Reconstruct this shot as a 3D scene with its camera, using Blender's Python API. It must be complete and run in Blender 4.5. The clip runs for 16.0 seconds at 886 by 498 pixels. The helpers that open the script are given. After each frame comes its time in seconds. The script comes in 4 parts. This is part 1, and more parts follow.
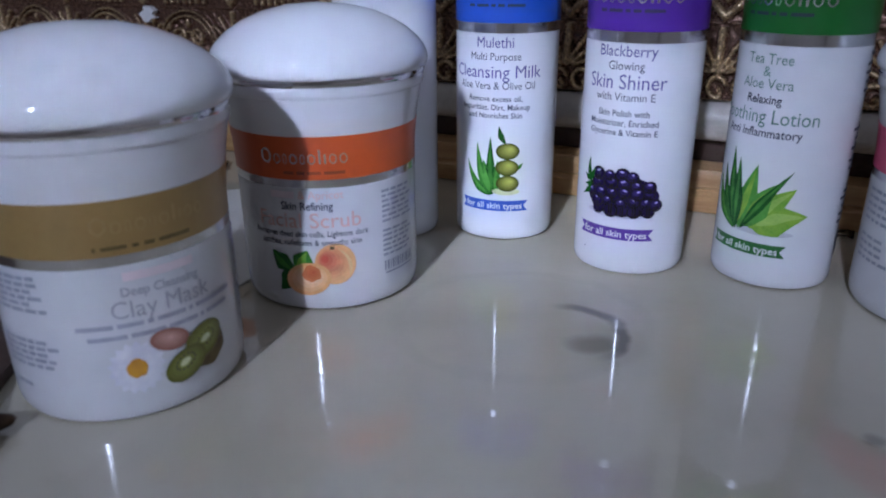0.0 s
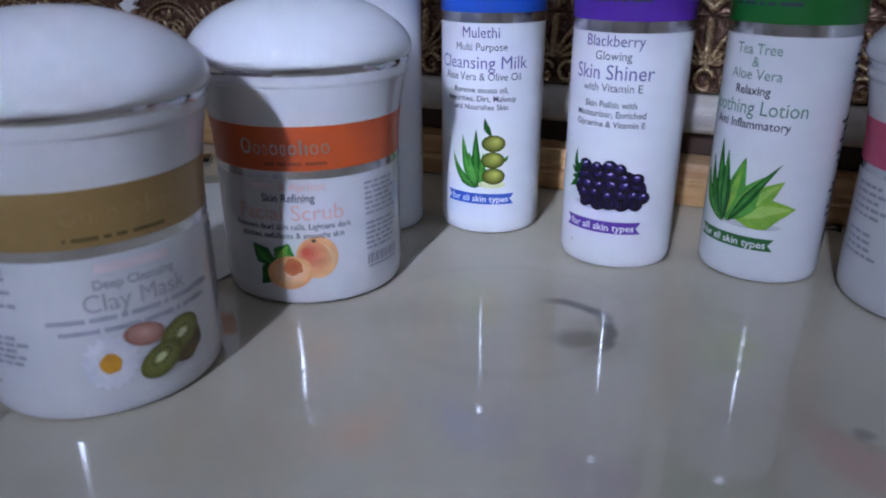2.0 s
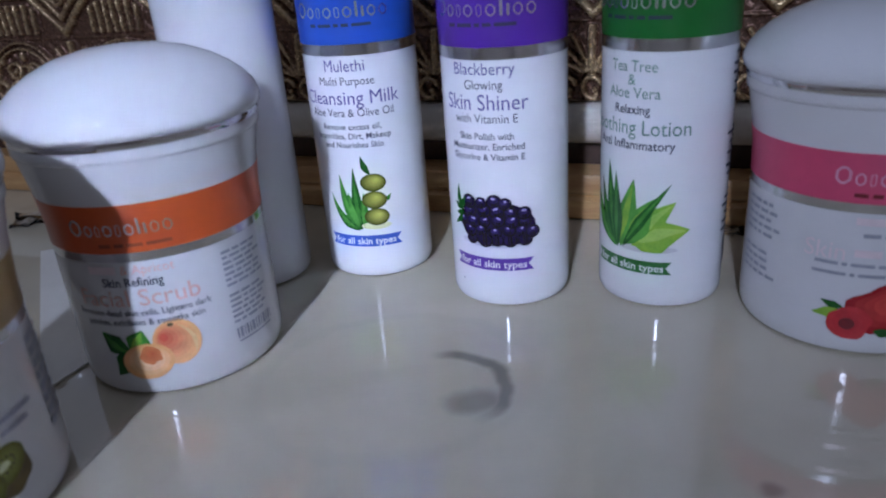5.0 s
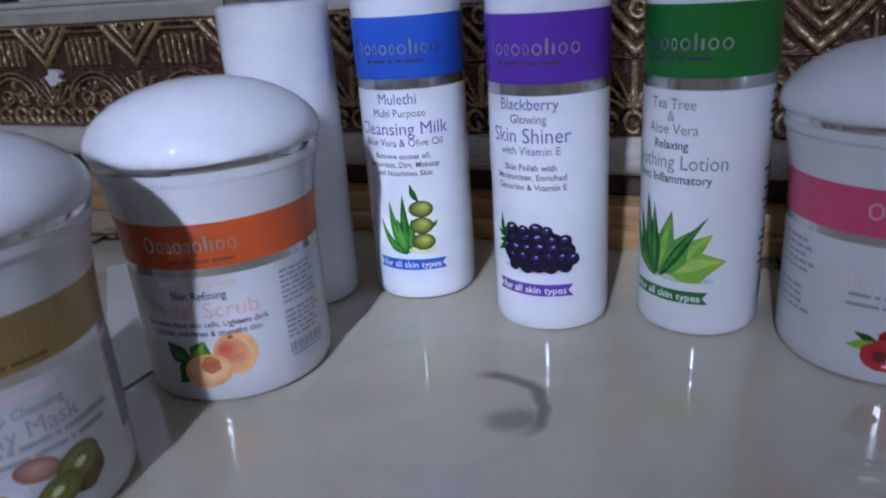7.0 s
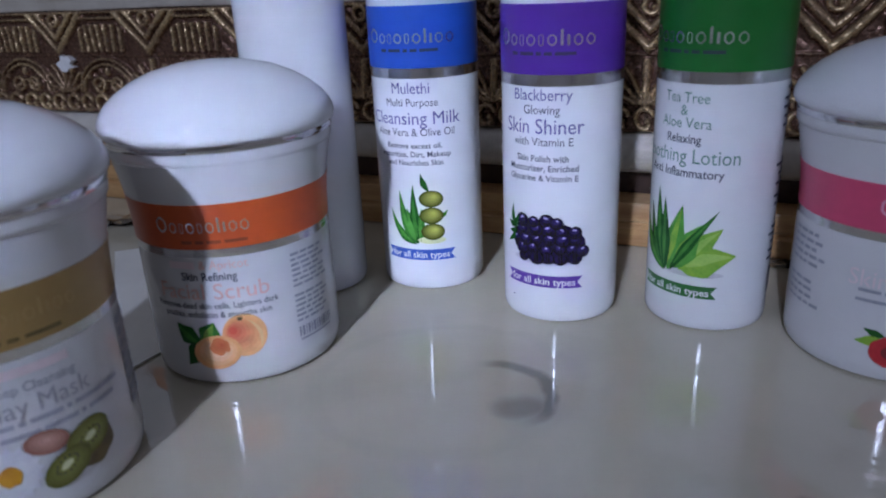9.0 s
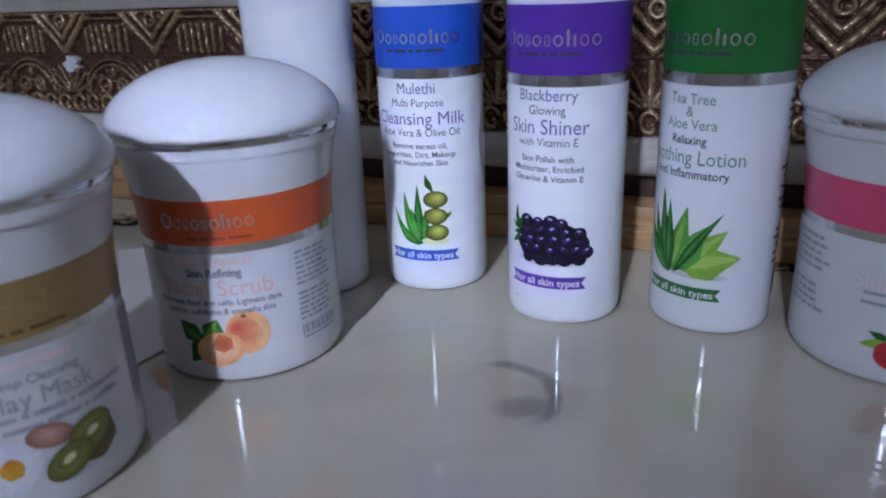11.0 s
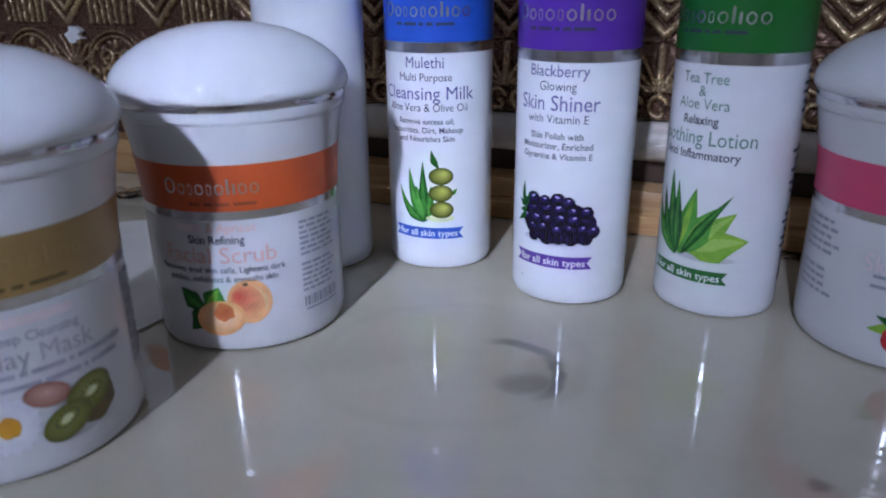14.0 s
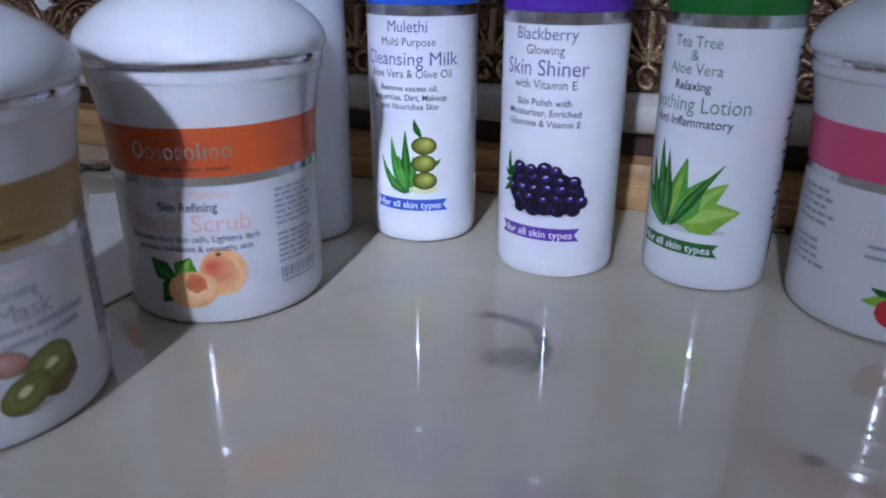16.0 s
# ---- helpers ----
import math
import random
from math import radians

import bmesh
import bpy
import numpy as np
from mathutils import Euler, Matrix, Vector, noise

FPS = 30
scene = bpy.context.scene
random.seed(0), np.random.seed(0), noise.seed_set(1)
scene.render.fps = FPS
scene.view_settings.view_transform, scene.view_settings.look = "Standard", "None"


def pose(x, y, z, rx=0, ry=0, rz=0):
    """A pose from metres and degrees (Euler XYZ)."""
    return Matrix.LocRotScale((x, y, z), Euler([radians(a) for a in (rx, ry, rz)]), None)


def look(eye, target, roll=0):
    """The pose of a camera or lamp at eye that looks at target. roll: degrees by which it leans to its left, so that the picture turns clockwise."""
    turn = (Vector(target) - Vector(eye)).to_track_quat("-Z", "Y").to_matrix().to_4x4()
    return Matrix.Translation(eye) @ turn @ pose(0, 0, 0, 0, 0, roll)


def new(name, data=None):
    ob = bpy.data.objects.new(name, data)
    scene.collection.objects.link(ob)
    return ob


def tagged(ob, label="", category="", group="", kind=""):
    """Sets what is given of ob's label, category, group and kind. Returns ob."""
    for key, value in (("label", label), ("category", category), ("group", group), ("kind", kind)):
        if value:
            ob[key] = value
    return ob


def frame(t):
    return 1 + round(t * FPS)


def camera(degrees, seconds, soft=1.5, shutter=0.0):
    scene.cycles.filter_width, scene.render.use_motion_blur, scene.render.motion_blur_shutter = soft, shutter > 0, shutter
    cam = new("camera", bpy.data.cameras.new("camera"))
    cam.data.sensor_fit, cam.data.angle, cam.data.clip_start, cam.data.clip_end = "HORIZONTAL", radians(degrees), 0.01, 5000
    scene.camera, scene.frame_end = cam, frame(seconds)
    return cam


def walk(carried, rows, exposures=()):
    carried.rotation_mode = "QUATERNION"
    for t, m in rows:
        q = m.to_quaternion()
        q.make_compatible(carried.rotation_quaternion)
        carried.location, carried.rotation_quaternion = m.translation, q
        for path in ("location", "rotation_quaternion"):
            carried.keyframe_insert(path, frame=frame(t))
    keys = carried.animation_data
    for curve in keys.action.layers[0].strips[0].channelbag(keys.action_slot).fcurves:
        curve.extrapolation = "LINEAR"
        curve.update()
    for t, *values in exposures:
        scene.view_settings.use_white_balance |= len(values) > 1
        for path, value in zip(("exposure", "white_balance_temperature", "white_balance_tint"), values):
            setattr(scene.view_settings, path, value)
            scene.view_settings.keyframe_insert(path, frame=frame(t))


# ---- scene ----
# Camera: seconds, x, y, z in metres, yaw, pitch, roll in degrees
cam = camera(62.04, 16.0, soft=1.9, shutter=0.5)
ROWS = [
    (0.0, -0.00001, 0.00000, 0.13612, -0.122, -21.978, 0.494),
    (0.5, -0.00111, -0.00190, 0.13841, -0.178, -21.730, 0.744),
    (1.0, 0.00079, -0.00116, 0.13674, 0.182, -22.035, 0.324),
    (1.5, -0.00071, -0.00117, 0.13691, -0.163, -21.806, 0.565),
    (2.0, 0.00149, 0.00450, 0.13267, -0.982, -22.227, 0.158),
    (2.5, 0.00396, 0.00980, 0.13151, -2.195, -22.447, 0.446),
    (3.0, 0.01464, 0.02304, 0.12995, -4.675, -23.043, 0.840),
    (3.5, 0.01839, 0.02467, 0.13356, -4.746, -23.601, 1.705),
    (4.0, 0.02480, 0.03326, 0.13720, -6.729, -23.445, 2.914),
    (4.5, 0.02886, 0.03667, 0.14262, -7.933, -23.431, 3.978),
    (7.0, 0.02606, 0.02167, 0.15015, -3.940, -20.959, 3.864),
    (7.5, 0.02843, 0.01950, 0.15405, -3.690, -19.968, 4.291),
    (8.0, 0.02713, 0.01913, 0.15048, -3.484, -20.211, 3.730),
    (8.5, 0.02574, 0.01982, 0.14941, -3.609, -20.221, 3.301),
    (9.0, 0.02177, 0.01921, 0.14499, -3.388, -20.672, 2.589),
    (9.5, 0.02109, 0.01786, 0.14473, -3.053, -20.556, 2.555),
    (12.0, 0.01968, 0.01869, 0.14090, -3.173, -19.954, 1.719),
    (12.5, 0.01747, 0.01716, 0.14135, -3.167, -19.926, 1.557),
    (13.0, 0.01852, 0.01621, 0.14232, -2.773, -19.862, 1.830),
    (13.5, 0.01764, 0.01739, 0.13723, -2.661, -20.029, 1.002),
    (14.0, 0.01662, 0.01917, 0.13413, -2.838, -20.585, 0.508),
    (14.5, 0.01699, 0.02008, 0.13195, -2.690, -20.529, 0.278),
    (15.0, 0.01561, 0.02530, 0.12640, -3.119, -21.422, -0.478),
    (15.5, 0.01556, 0.02382, 0.12543, -3.272, -21.729, -0.466),
    (16.0, 0.01827, 0.02697, 0.12571, -3.799, -21.862, -0.048),
]
walk(cam, [(t, pose(x, y, z, 90 + pitch, roll, yaw)) for t, x, y, z, yaw, pitch, roll in ROWS],
     exposures=[(0.0, 0.0), (2.0, 0.0), (4.5, 0.10), (7.0, 0.0), (12.5, 0.0), (15.0, 0.12), (16.0, 0.12)])
cam.data.dof.use_dof, cam.data.dof.focus_distance, cam.data.dof.aperture_fstop = True, 0.36, 14.0

# ---- light: one cool white room lamp behind the camera, high on its left, and two added lights ----
world = bpy.data.worlds.new("room_air")
world.use_nodes = True
scene.world = world
world.node_tree.nodes["Background"].inputs["Color"].default_value = (0.98, 0.86, 0.88, 1)
world.node_tree.nodes["Background"].inputs["Strength"].default_value = 0.03
# a tube lamp high across the room: its bare glow, with an added beam towards the dresser
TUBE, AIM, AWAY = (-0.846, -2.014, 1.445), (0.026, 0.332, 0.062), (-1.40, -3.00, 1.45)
# beam added to brighten the middle; rear-facing fill added to lift the shadows
for name, watts, spread, aim in (("tube_lamp", 23.0, 180, AIM), ("added_beam", 0.150, 7.6, AIM), ("added_back_fill", 2.0, 180, AWAY)):
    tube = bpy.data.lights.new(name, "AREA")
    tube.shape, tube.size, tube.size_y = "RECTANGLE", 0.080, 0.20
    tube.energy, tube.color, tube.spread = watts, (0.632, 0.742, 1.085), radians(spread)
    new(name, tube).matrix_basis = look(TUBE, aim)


# ---- materials ----
def mat(name, color, rough=0.4, metal=0.0, vary=0.12, scale=30.0, bump=0.0, bump_scale=400.0, coat=0.0, spec=0.5, second=None):
    """A surface with colour variation at two scales, uneven gloss and fine relief."""
    m = bpy.data.materials.new(name)
    m.use_nodes = True
    nt = m.node_tree
    b = nt.nodes["Principled BSDF"]
    tc = nt.nodes.new("ShaderNodeTexCoord")
    n1 = nt.nodes.new("ShaderNodeTexNoise")
    n1.inputs["Scale"].default_value, n1.inputs["Detail"].default_value = scale, 5
    n2 = nt.nodes.new("ShaderNodeTexNoise")
    n2.inputs["Scale"].default_value, n2.inputs["Detail"].default_value = scale * 9, 4
    for n in (n1, n2):
        nt.links.new(tc.outputs["Object"], n.inputs["Vector"])
    add = nt.nodes.new("ShaderNodeMath")
    add.operation = "MULTIPLY_ADD"
    add.inputs[1].default_value = 0.35
    nt.links.new(n2.outputs["Fac"], add.inputs[0])
    nt.links.new(n1.outputs["Fac"], add.inputs[2])
    ramp = nt.nodes.new("ShaderNodeValToRGB")
    lo = second or tuple(c * (1 - vary) for c in color)
    hi = color if second else tuple(min(1, c * (1 + vary * 0.5)) for c in color)
    ramp.color_ramp.elements[0].position, ramp.color_ramp.elements[1].position = 0.45, 0.85
    ramp.color_ramp.elements[0].color, ramp.color_ramp.elements[1].color = (*lo, 1), (*hi, 1)
    nt.links.new(add.outputs[0], ramp.inputs["Fac"])
    nt.links.new(ramp.outputs["Color"], b.inputs["Base Color"])
    rr = nt.nodes.new("ShaderNodeMapRange")
    rr.inputs["To Min"].default_value, rr.inputs["To Max"].default_value = rough * 0.85, min(1, rough * 1.2)
    nt.links.new(n1.outputs["Fac"], rr.inputs["Value"])
    nt.links.new(rr.outputs["Result"], b.inputs["Roughness"])
    b.inputs["Metallic"].default_value = metal
    b.inputs["Coat Weight"].default_value = coat
    b.inputs["Coat Roughness"].default_value = 0.08
    b.inputs["Specular IOR Level"].default_value = spec
    if bump:
        nb = nt.nodes.new("ShaderNodeTexNoise")
        nb.inputs["Scale"].default_value, nb.inputs["Detail"].default_value = bump_scale, 4
        nt.links.new(tc.outputs["Object"], nb.inputs["Vector"])
        bp = nt.nodes.new("ShaderNodeBump")
        bp.inputs["Strength"].default_value, bp.inputs["Distance"].default_value = bump, 0.001
        nt.links.new(nb.outputs["Fac"], bp.inputs["Height"])
        nt.links.new(bp.outputs["Normal"], b.inputs["Normal"])
    return m


M_PLASTIC = mat("white_plastic", (0.78, 0.79, 0.81), 0.12, vary=0.03, scale=12, bump=0.005, bump_scale=300, coat=0.0, spec=0.75)
M_JAR = mat("pearly_white_plastic", (0.68, 0.68, 0.69), 0.12, vary=0.04, scale=12, bump=0.005, bump_scale=300, spec=0.75)
M_LID = mat("white_lid_plastic", (0.74, 0.75, 0.77), 0.10, vary=0.03, scale=14, bump=0.02, bump_scale=250)
M_FOIL = mat("silver_foil", (0.74, 0.74, 0.76), 0.18, metal=1.0, vary=0.15, scale=60)
M_CHROME = mat("chromed_plastic", (0.75, 0.75, 0.78), 0.08, metal=1.0, vary=0.08, scale=40)
M_BLUE = mat("blue_print", (0.018, 0.085, 0.47), 0.30, vary=0.08, scale=40)
M_PURPLE = mat("purple_print", (0.085, 0.022, 0.30), 0.30, vary=0.08, scale=40)
M_GREEN = mat("green_print", (0.008, 0.13, 0.018), 0.30, vary=0.08, scale=40)
M_ORANGE = mat("orange_print", (0.60, 0.095, 0.022), 0.32, vary=0.10, scale=40)
M_GOLD = mat("gold_tan_print", (0.34, 0.215, 0.075), 0.34, metal=0.25, vary=0.12, scale=40)
M_PINK = mat("pink_print", (0.62, 0.070, 0.155), 0.32, vary=0.10, scale=40)
M_INK = mat("dark_ink", (0.035, 0.04, 0.075), 0.5, vary=0.2, scale=200)
M_INK_BLUE = mat("violet_ink", (0.105, 0.09, 0.28), 0.4, vary=0.2, scale=200)
M_MARK = mat("silver_foil_mark", (0.72, 0.72, 0.76), 0.24, metal=0.9, vary=0.2, scale=120)
M_SUB = mat("dark_warm_ink", (0.26, 0.055, 0.02), 0.5, vary=0.3, scale=200)
M_INK_SOFT = mat("soft_grey_violet_ink", (0.36, 0.36, 0.43), 0.5, vary=0.2, scale=300)
M_INK_MARK = mat("dull_gold_ink", (0.38, 0.25, 0.10), 0.35, metal=0.3, vary=0.2, scale=200)
M_INK_GREY = mat("grey_ink", (0.31, 0.32, 0.37), 0.5, vary=0.2, scale=300)
M_INK_GREEN = mat("green_grey_foil_ink", (0.13, 0.27, 0.21), 0.35, metal=0.3, vary=0.25, scale=150)
M_INK_ROSE = mat("rose_foil_ink", (0.76, 0.46, 0.41), 0.35, metal=0.2, vary=0.15, scale=150)
M_INK_SILVER = mat("silver_grey_foil_ink", (0.40, 0.40, 0.45), 0.3, metal=0.4, vary=0.2, scale=150)
M_PINK_MARK = mat("pale_rose_mark_ink", (0.72, 0.38, 0.50), 0.35, metal=0.2, vary=0.15, scale=150)
M_INK_PALE = mat("pale_pink_foil_ink", (0.78, 0.66, 0.68), 0.35, metal=0.2, vary=0.1, scale=150)
M_WHITE_INK = mat("white_ink", (0.82, 0.82, 0.84), 0.12, vary=0.05, scale=200)
M_BERRY = mat("berry_ink", (0.016, 0.010, 0.045), 0.09, vary=0.5, scale=300)
M_BERRY_LIT = mat("berry_violet_ink", (0.030, 0.020, 0.10), 0.09, vary=0.4, scale=400)
M_BERRY_EDGE = mat("blackberry_gap_ink", (0.004, 0.003, 0.012), 0.09, vary=0.2, scale=200)
M_GLINT = mat("lavender_ink", (0.42, 0.38, 0.72), 0.09, vary=0.2, scale=300)
M_LEAF = mat("leaf_green_ink", (0.055, 0.26, 0.035), 0.09, second=(0.02, 0.12, 0.02), scale=160)
M_LEAF_DARK = mat("dark_leaf_ink", (0.018, 0.13, 0.02), 0.09, second=(0.008, 0.06, 0.012), scale=160)
M_LEAF_LIGHT = mat("light_leaf_ink", (0.30, 0.52, 0.06), 0.09, second=(0.12, 0.33, 0.04), scale=120)
M_LEAF_PALE = mat("pale_leaf_ink", (0.40, 0.62, 0.13), 0.09, second=(0.24, 0.46, 0.08), scale=120)
M_LEAF_MID = mat("mid_leaf_ink", (0.10, 0.36, 0.055), 0.09, second=(0.05, 0.22, 0.03), scale=160)
PALER = {"dark_leaf_ink": M_LEAF, "leaf_green_ink": M_LEAF_MID, "light_leaf_ink": M_LEAF_PALE, "mid_leaf_ink": M_LEAF_LIGHT}
M_APRICOT_PALE = mat("apricot_flesh_ink", (0.86, 0.55, 0.27), 0.12, vary=0.15, scale=120)
M_KIWI_SKIN = mat("kiwi_skin_ink", (0.12, 0.08, 0.02), 0.5, vary=0.3, scale=220)
M_KIWI_CORE = mat("kiwi_core_ink", (0.66, 0.68, 0.36), 0.5, vary=0.1, scale=200)
M_PETAL = mat("petal_ink", (0.80, 0.80, 0.84), 0.45, second=(0.60, 0.60, 0.68), scale=200)
M_YOLK = mat("daisy_heart_ink", (0.72, 0.36, 0.02), 0.5, second=(0.5, 0.2, 0.01), scale=250)
M_RASP_DARK = mat("raspberry_hollow_ink", (0.16, 0.008, 0.012), 0.5, vary=0.3, scale=250)
M_SHADE = mat("soft_grey_ink", (0.56, 0.56, 0.60), 0.5, vary=0.15, scale=200)
M_CREAM = mat("aged_cream_paint", (0.76, 0.72, 0.65), 0.36, second=(0.60, 0.55, 0.48), scale=26, bump=0.25, bump_scale=160)
M_WOOD_DARK = mat("dark_stained_wood", (0.055, 0.026, 0.016), 0.5, vary=0.4, scale=18, bump=0.3, bump_scale=200)
M_WALL = mat("plaster_wall", (0.58, 0.52, 0.44), 0.85, vary=0.12, scale=3, bump=0.2, bump_scale=60)
M_WALL_WHITE = mat("whitened_wall", (0.84, 0.83, 0.81), 0.8, vary=0.08, scale=3, bump=0.2, bump_scale=60)
M_CEIL = mat("white_ceiling", (0.70, 0.69, 0.67), 0.9, vary=0.05, scale=2, bump=0.1, bump_scale=60)
M_FLOOR = mat("grey_floor", (0.46, 0.44, 0.42), 0.5, vary=0.2, scale=4, bump=0.1, bump_scale=60)
M_PALE_STRIP = mat("glossy_pale_strip", (0.84, 0.83, 0.77), 0.16, vary=0.06, scale=40)
M_CARVED_DARK = mat("dark_bronze", (0.10, 0.058, 0.036), 0.36, metal=0.7, second=(0.03, 0.018, 0.012), scale=90, bump=0.6, bump_scale=420)
M_CHIP = mat("bare_white_plaster", (0.90, 0.90, 0.90), 0.8, vary=0.06, scale=200, bump=0.4, bump_scale=700)
M_TUB_BLUE = mat("sky_blue_label", (0.05, 0.30, 0.62), 0.4, vary=0.15, scale=60)
M_TUB_YELLOW = mat("yellow_label", (0.75, 0.58, 0.05), 0.4, vary=0.15, scale=60)
M_JAR_ORANGE = mat("orange_plastic", (0.62, 0.15, 0.025), 0.35, vary=0.15, scale=30)
M_JAR_RUST = mat("rust_orange_plastic", (0.42, 0.085, 0.02), 0.35, vary=0.2, scale=30)
M_BLACK = mat("black_plastic", (0.015, 0.013, 0.016), 0.3, vary=0.3, scale=40)


def wood_material():
    m = mat("light_pine", (0.62, 0.38, 0.17), 0.38, second=(0.42, 0.22, 0.085), scale=14, bump=0.15, bump_scale=220)
    nt = m.node_tree
    tc = next(n for n in nt.nodes if n.type == "TEX_COORD")
    mp = nt.nodes.new("ShaderNodeMapping")
    mp.inputs["Scale"].default_value = (1.0, 9.0, 9.0)
    nt.links.new(tc.outputs["Object"], mp.inputs["Vector"])
    for n in nt.nodes:
        if n.type == "TEX_NOISE":
            nt.links.new(mp.outputs["Vector"], n.inputs["Vector"])
    return m


def carved_material():
    """Dark bronze in the hollows, rubbed gold on the high places."""
    m = bpy.data.materials.new("gilded_carving")
    m.use_nodes = True
    nt = m.node_tree
    b = nt.nodes["Principled BSDF"]
    tc = nt.nodes.new("ShaderNodeTexCoord")
    sep = nt.nodes.new("ShaderNodeSeparateXYZ")
    nt.links.new(tc.outputs["Object"], sep.inputs["Vector"])
    hi = nt.nodes.new("ShaderNodeMapRange")
    hi.inputs["From Min"].default_value, hi.inputs["From Max"].default_value = -0.0012, -0.0046
    nt.links.new(sep.outputs["Y"], hi.inputs["Value"])
    n1 = nt.nodes.new("ShaderNodeTexNoise")
    n1.inputs["Scale"].default_value, n1.inputs["Detail"].default_value = 28, 6
    n2 = nt.nodes.new("ShaderNodeTexNoise")
    n2.inputs["Scale"].default_value, n2.inputs["Detail"].default_value = 420, 4
    for n in (n1, n2):
        nt.links.new(tc.outputs["Object"], n.inputs["Vector"])
    mul = nt.nodes.new("ShaderNodeMath")
    mul.operation = "MULTIPLY"
    nt.links.new(hi.outputs["Result"], mul.inputs[0])
    gr = nt.nodes.new("ShaderNodeMapRange")
    gr.inputs["From Min"].default_value, gr.inputs["From Max"].default_value = 0.36, 0.64
    gr.inputs["To Min"].default_value = 0.25
    nt.links.new(n1.outputs["Fac"], gr.inputs["Value"])
    nt.links.new(gr.outputs["Result"], mul.inputs[1])
    mix = nt.nodes.new("ShaderNodeMix")
    mix.data_type = "RGBA"
    mix.inputs["A"].default_value, mix.inputs["B"].default_value = (0.185, 0.102, 0.070, 1), (0.74, 0.55, 0.30, 1)
    nt.links.new(mul.outputs[0], mix.inputs["Factor"])
    nt.links.new(mix.outputs["Result"], b.inputs["Base Color"])
    b.inputs["Metallic"].default_value = 0.65
    rr = nt.nodes.new("ShaderNodeMapRange")
    rr.inputs["To Min"].default_value, rr.inputs["To Max"].default_value = 0.14, 0.38
    nt.links.new(n2.outputs["Fac"], rr.inputs["Value"])
    nt.links.new(rr.outputs["Result"], b.inputs["Roughness"])
    bp = nt.nodes.new("ShaderNodeBump")
    bp.inputs["Strength"].default_value, bp.inputs["Distance"].default_value = 0.5, 0.0012
    nt.links.new(n2.outputs["Fac"], bp.inputs["Height"])
    nt.links.new(bp.outputs["Normal"], b.inputs["Normal"])
    return m


def table_material():
    """Polished greenish grey stone: faint clouds and veins, and one dark curved stain."""
    m = bpy.data.materials.new("polished_stone")
    m.use_nodes = True
    nt = m.node_tree
    L = nt.links.new
    b = nt.nodes["Principled BSDF"]
    tc = nt.nodes.new("ShaderNodeNewGeometry")
    n1 = nt.nodes.new("ShaderNodeTexNoise")
    n1.inputs["Scale"].default_value, n1.inputs["Detail"].default_value, n1.inputs["Distortion"].default_value = 9, 6, 0.6
    n2 = nt.nodes.new("ShaderNodeTexNoise")
    n2.inputs["Scale"].default_value, n2.inputs["Detail"].default_value = 130, 5
    for n in (n1, n2):
        L(tc.outputs["Position"], n.inputs["Vector"])
    ramp = nt.nodes.new("ShaderNodeValToRGB")
    ramp.color_ramp.elements[0].position, ramp.color_ramp.elements[1].position = 0.35, 0.7
    ramp.color_ramp.elements[0].color = (0.515, 0.470, 0.358, 1)
    ramp.color_ramp.elements[1].color = (0.640, 0.588, 0.462, 1)
    L(n1.outputs["Fac"], ramp.inputs["Fac"])
    # distorted place on the table
    off = nt.nodes.new("ShaderNodeVectorMath")
    off.operation = "MULTIPLY_ADD"
    nz = nt.nodes.new("ShaderNodeTexNoise")
    nz.inputs["Scale"].default_value, nz.inputs["Detail"].default_value = 45, 3
    L(tc.outputs["Position"], nz.inputs["Vector"])
    L(nz.outputs["Color"], off.inputs[0])
    off.inputs[1].default_value = (0.010, 0.010, 0.0)
    L(tc.outputs["Position"], off.inputs[2])

    def math_node(op, a, c=None):
        n = nt.nodes.new("ShaderNodeMath")
        n.operation = op
        for k, v in enumerate((a, c)):
            if v is None:
                continue
            if isinstance(v, (int, float)):
                n.inputs[k].default_value = v
            else:
                L(v, n.inputs[k])
        return n.outputs[0]

    def smooth(v, a, c):
        n = nt.nodes.new("ShaderNodeMapRange")
        n.interpolation_type = "SMOOTHSTEP"
        n.inputs["From Min"].default_value, n.inputs["From Max"].default_value = a, c
        L(v, n.inputs["Value"])
        return n.outputs["Result"]

    def at(cx, cy, sx=1.0, sy=1.0):
        s = nt.nodes.new("ShaderNodeVectorMath")
        s.operation = "SUBTRACT"
        L(off.outputs[0], s.inputs[0])
        s.inputs[1].default_value = (cx + 0.005, cy + 0.005, 0)
        q = nt.nodes.new("ShaderNodeVectorMath")
        q.operation = "MULTIPLY"
        L(s.outputs[0], q.inputs[0])
        q.inputs[1].default_value = (sx, sy, 0)
        ln = nt.nodes.new("ShaderNodeVectorMath")
        ln.operation = "LENGTH"
        L(q.outputs[0], ln.inputs[0])
        return q.outputs[0], ln.outputs["Value"]

    vec, dist = at(0.0455, 0.2500)
    sep = nt.nodes.new("ShaderNodeSeparateXYZ")
    L(vec, sep.inputs[0])
    ang = math_node("ARCTAN2", sep.outputs["Y"], sep.outputs["X"])
    ring = math_node("ABSOLUTE", math_node("SUBTRACT", dist, 0.0228))
    arc = math_node("SUBTRACT", 1.0, smooth(ring, 0.001, 0.0045))
    arc = math_node("MULTIPLY", arc, smooth(ang, -1.25, -0.55))
    arc = math_node("MULTIPLY", arc, math_node("SUBTRACT", 1.0, smooth(ang, 1.1, 1.7)))
    blob = math_node("SUBTRACT", 1.0, smooth(at(0.0555, 0.2405, 0.60, 0.9)[1], 0.003, 0.0085))
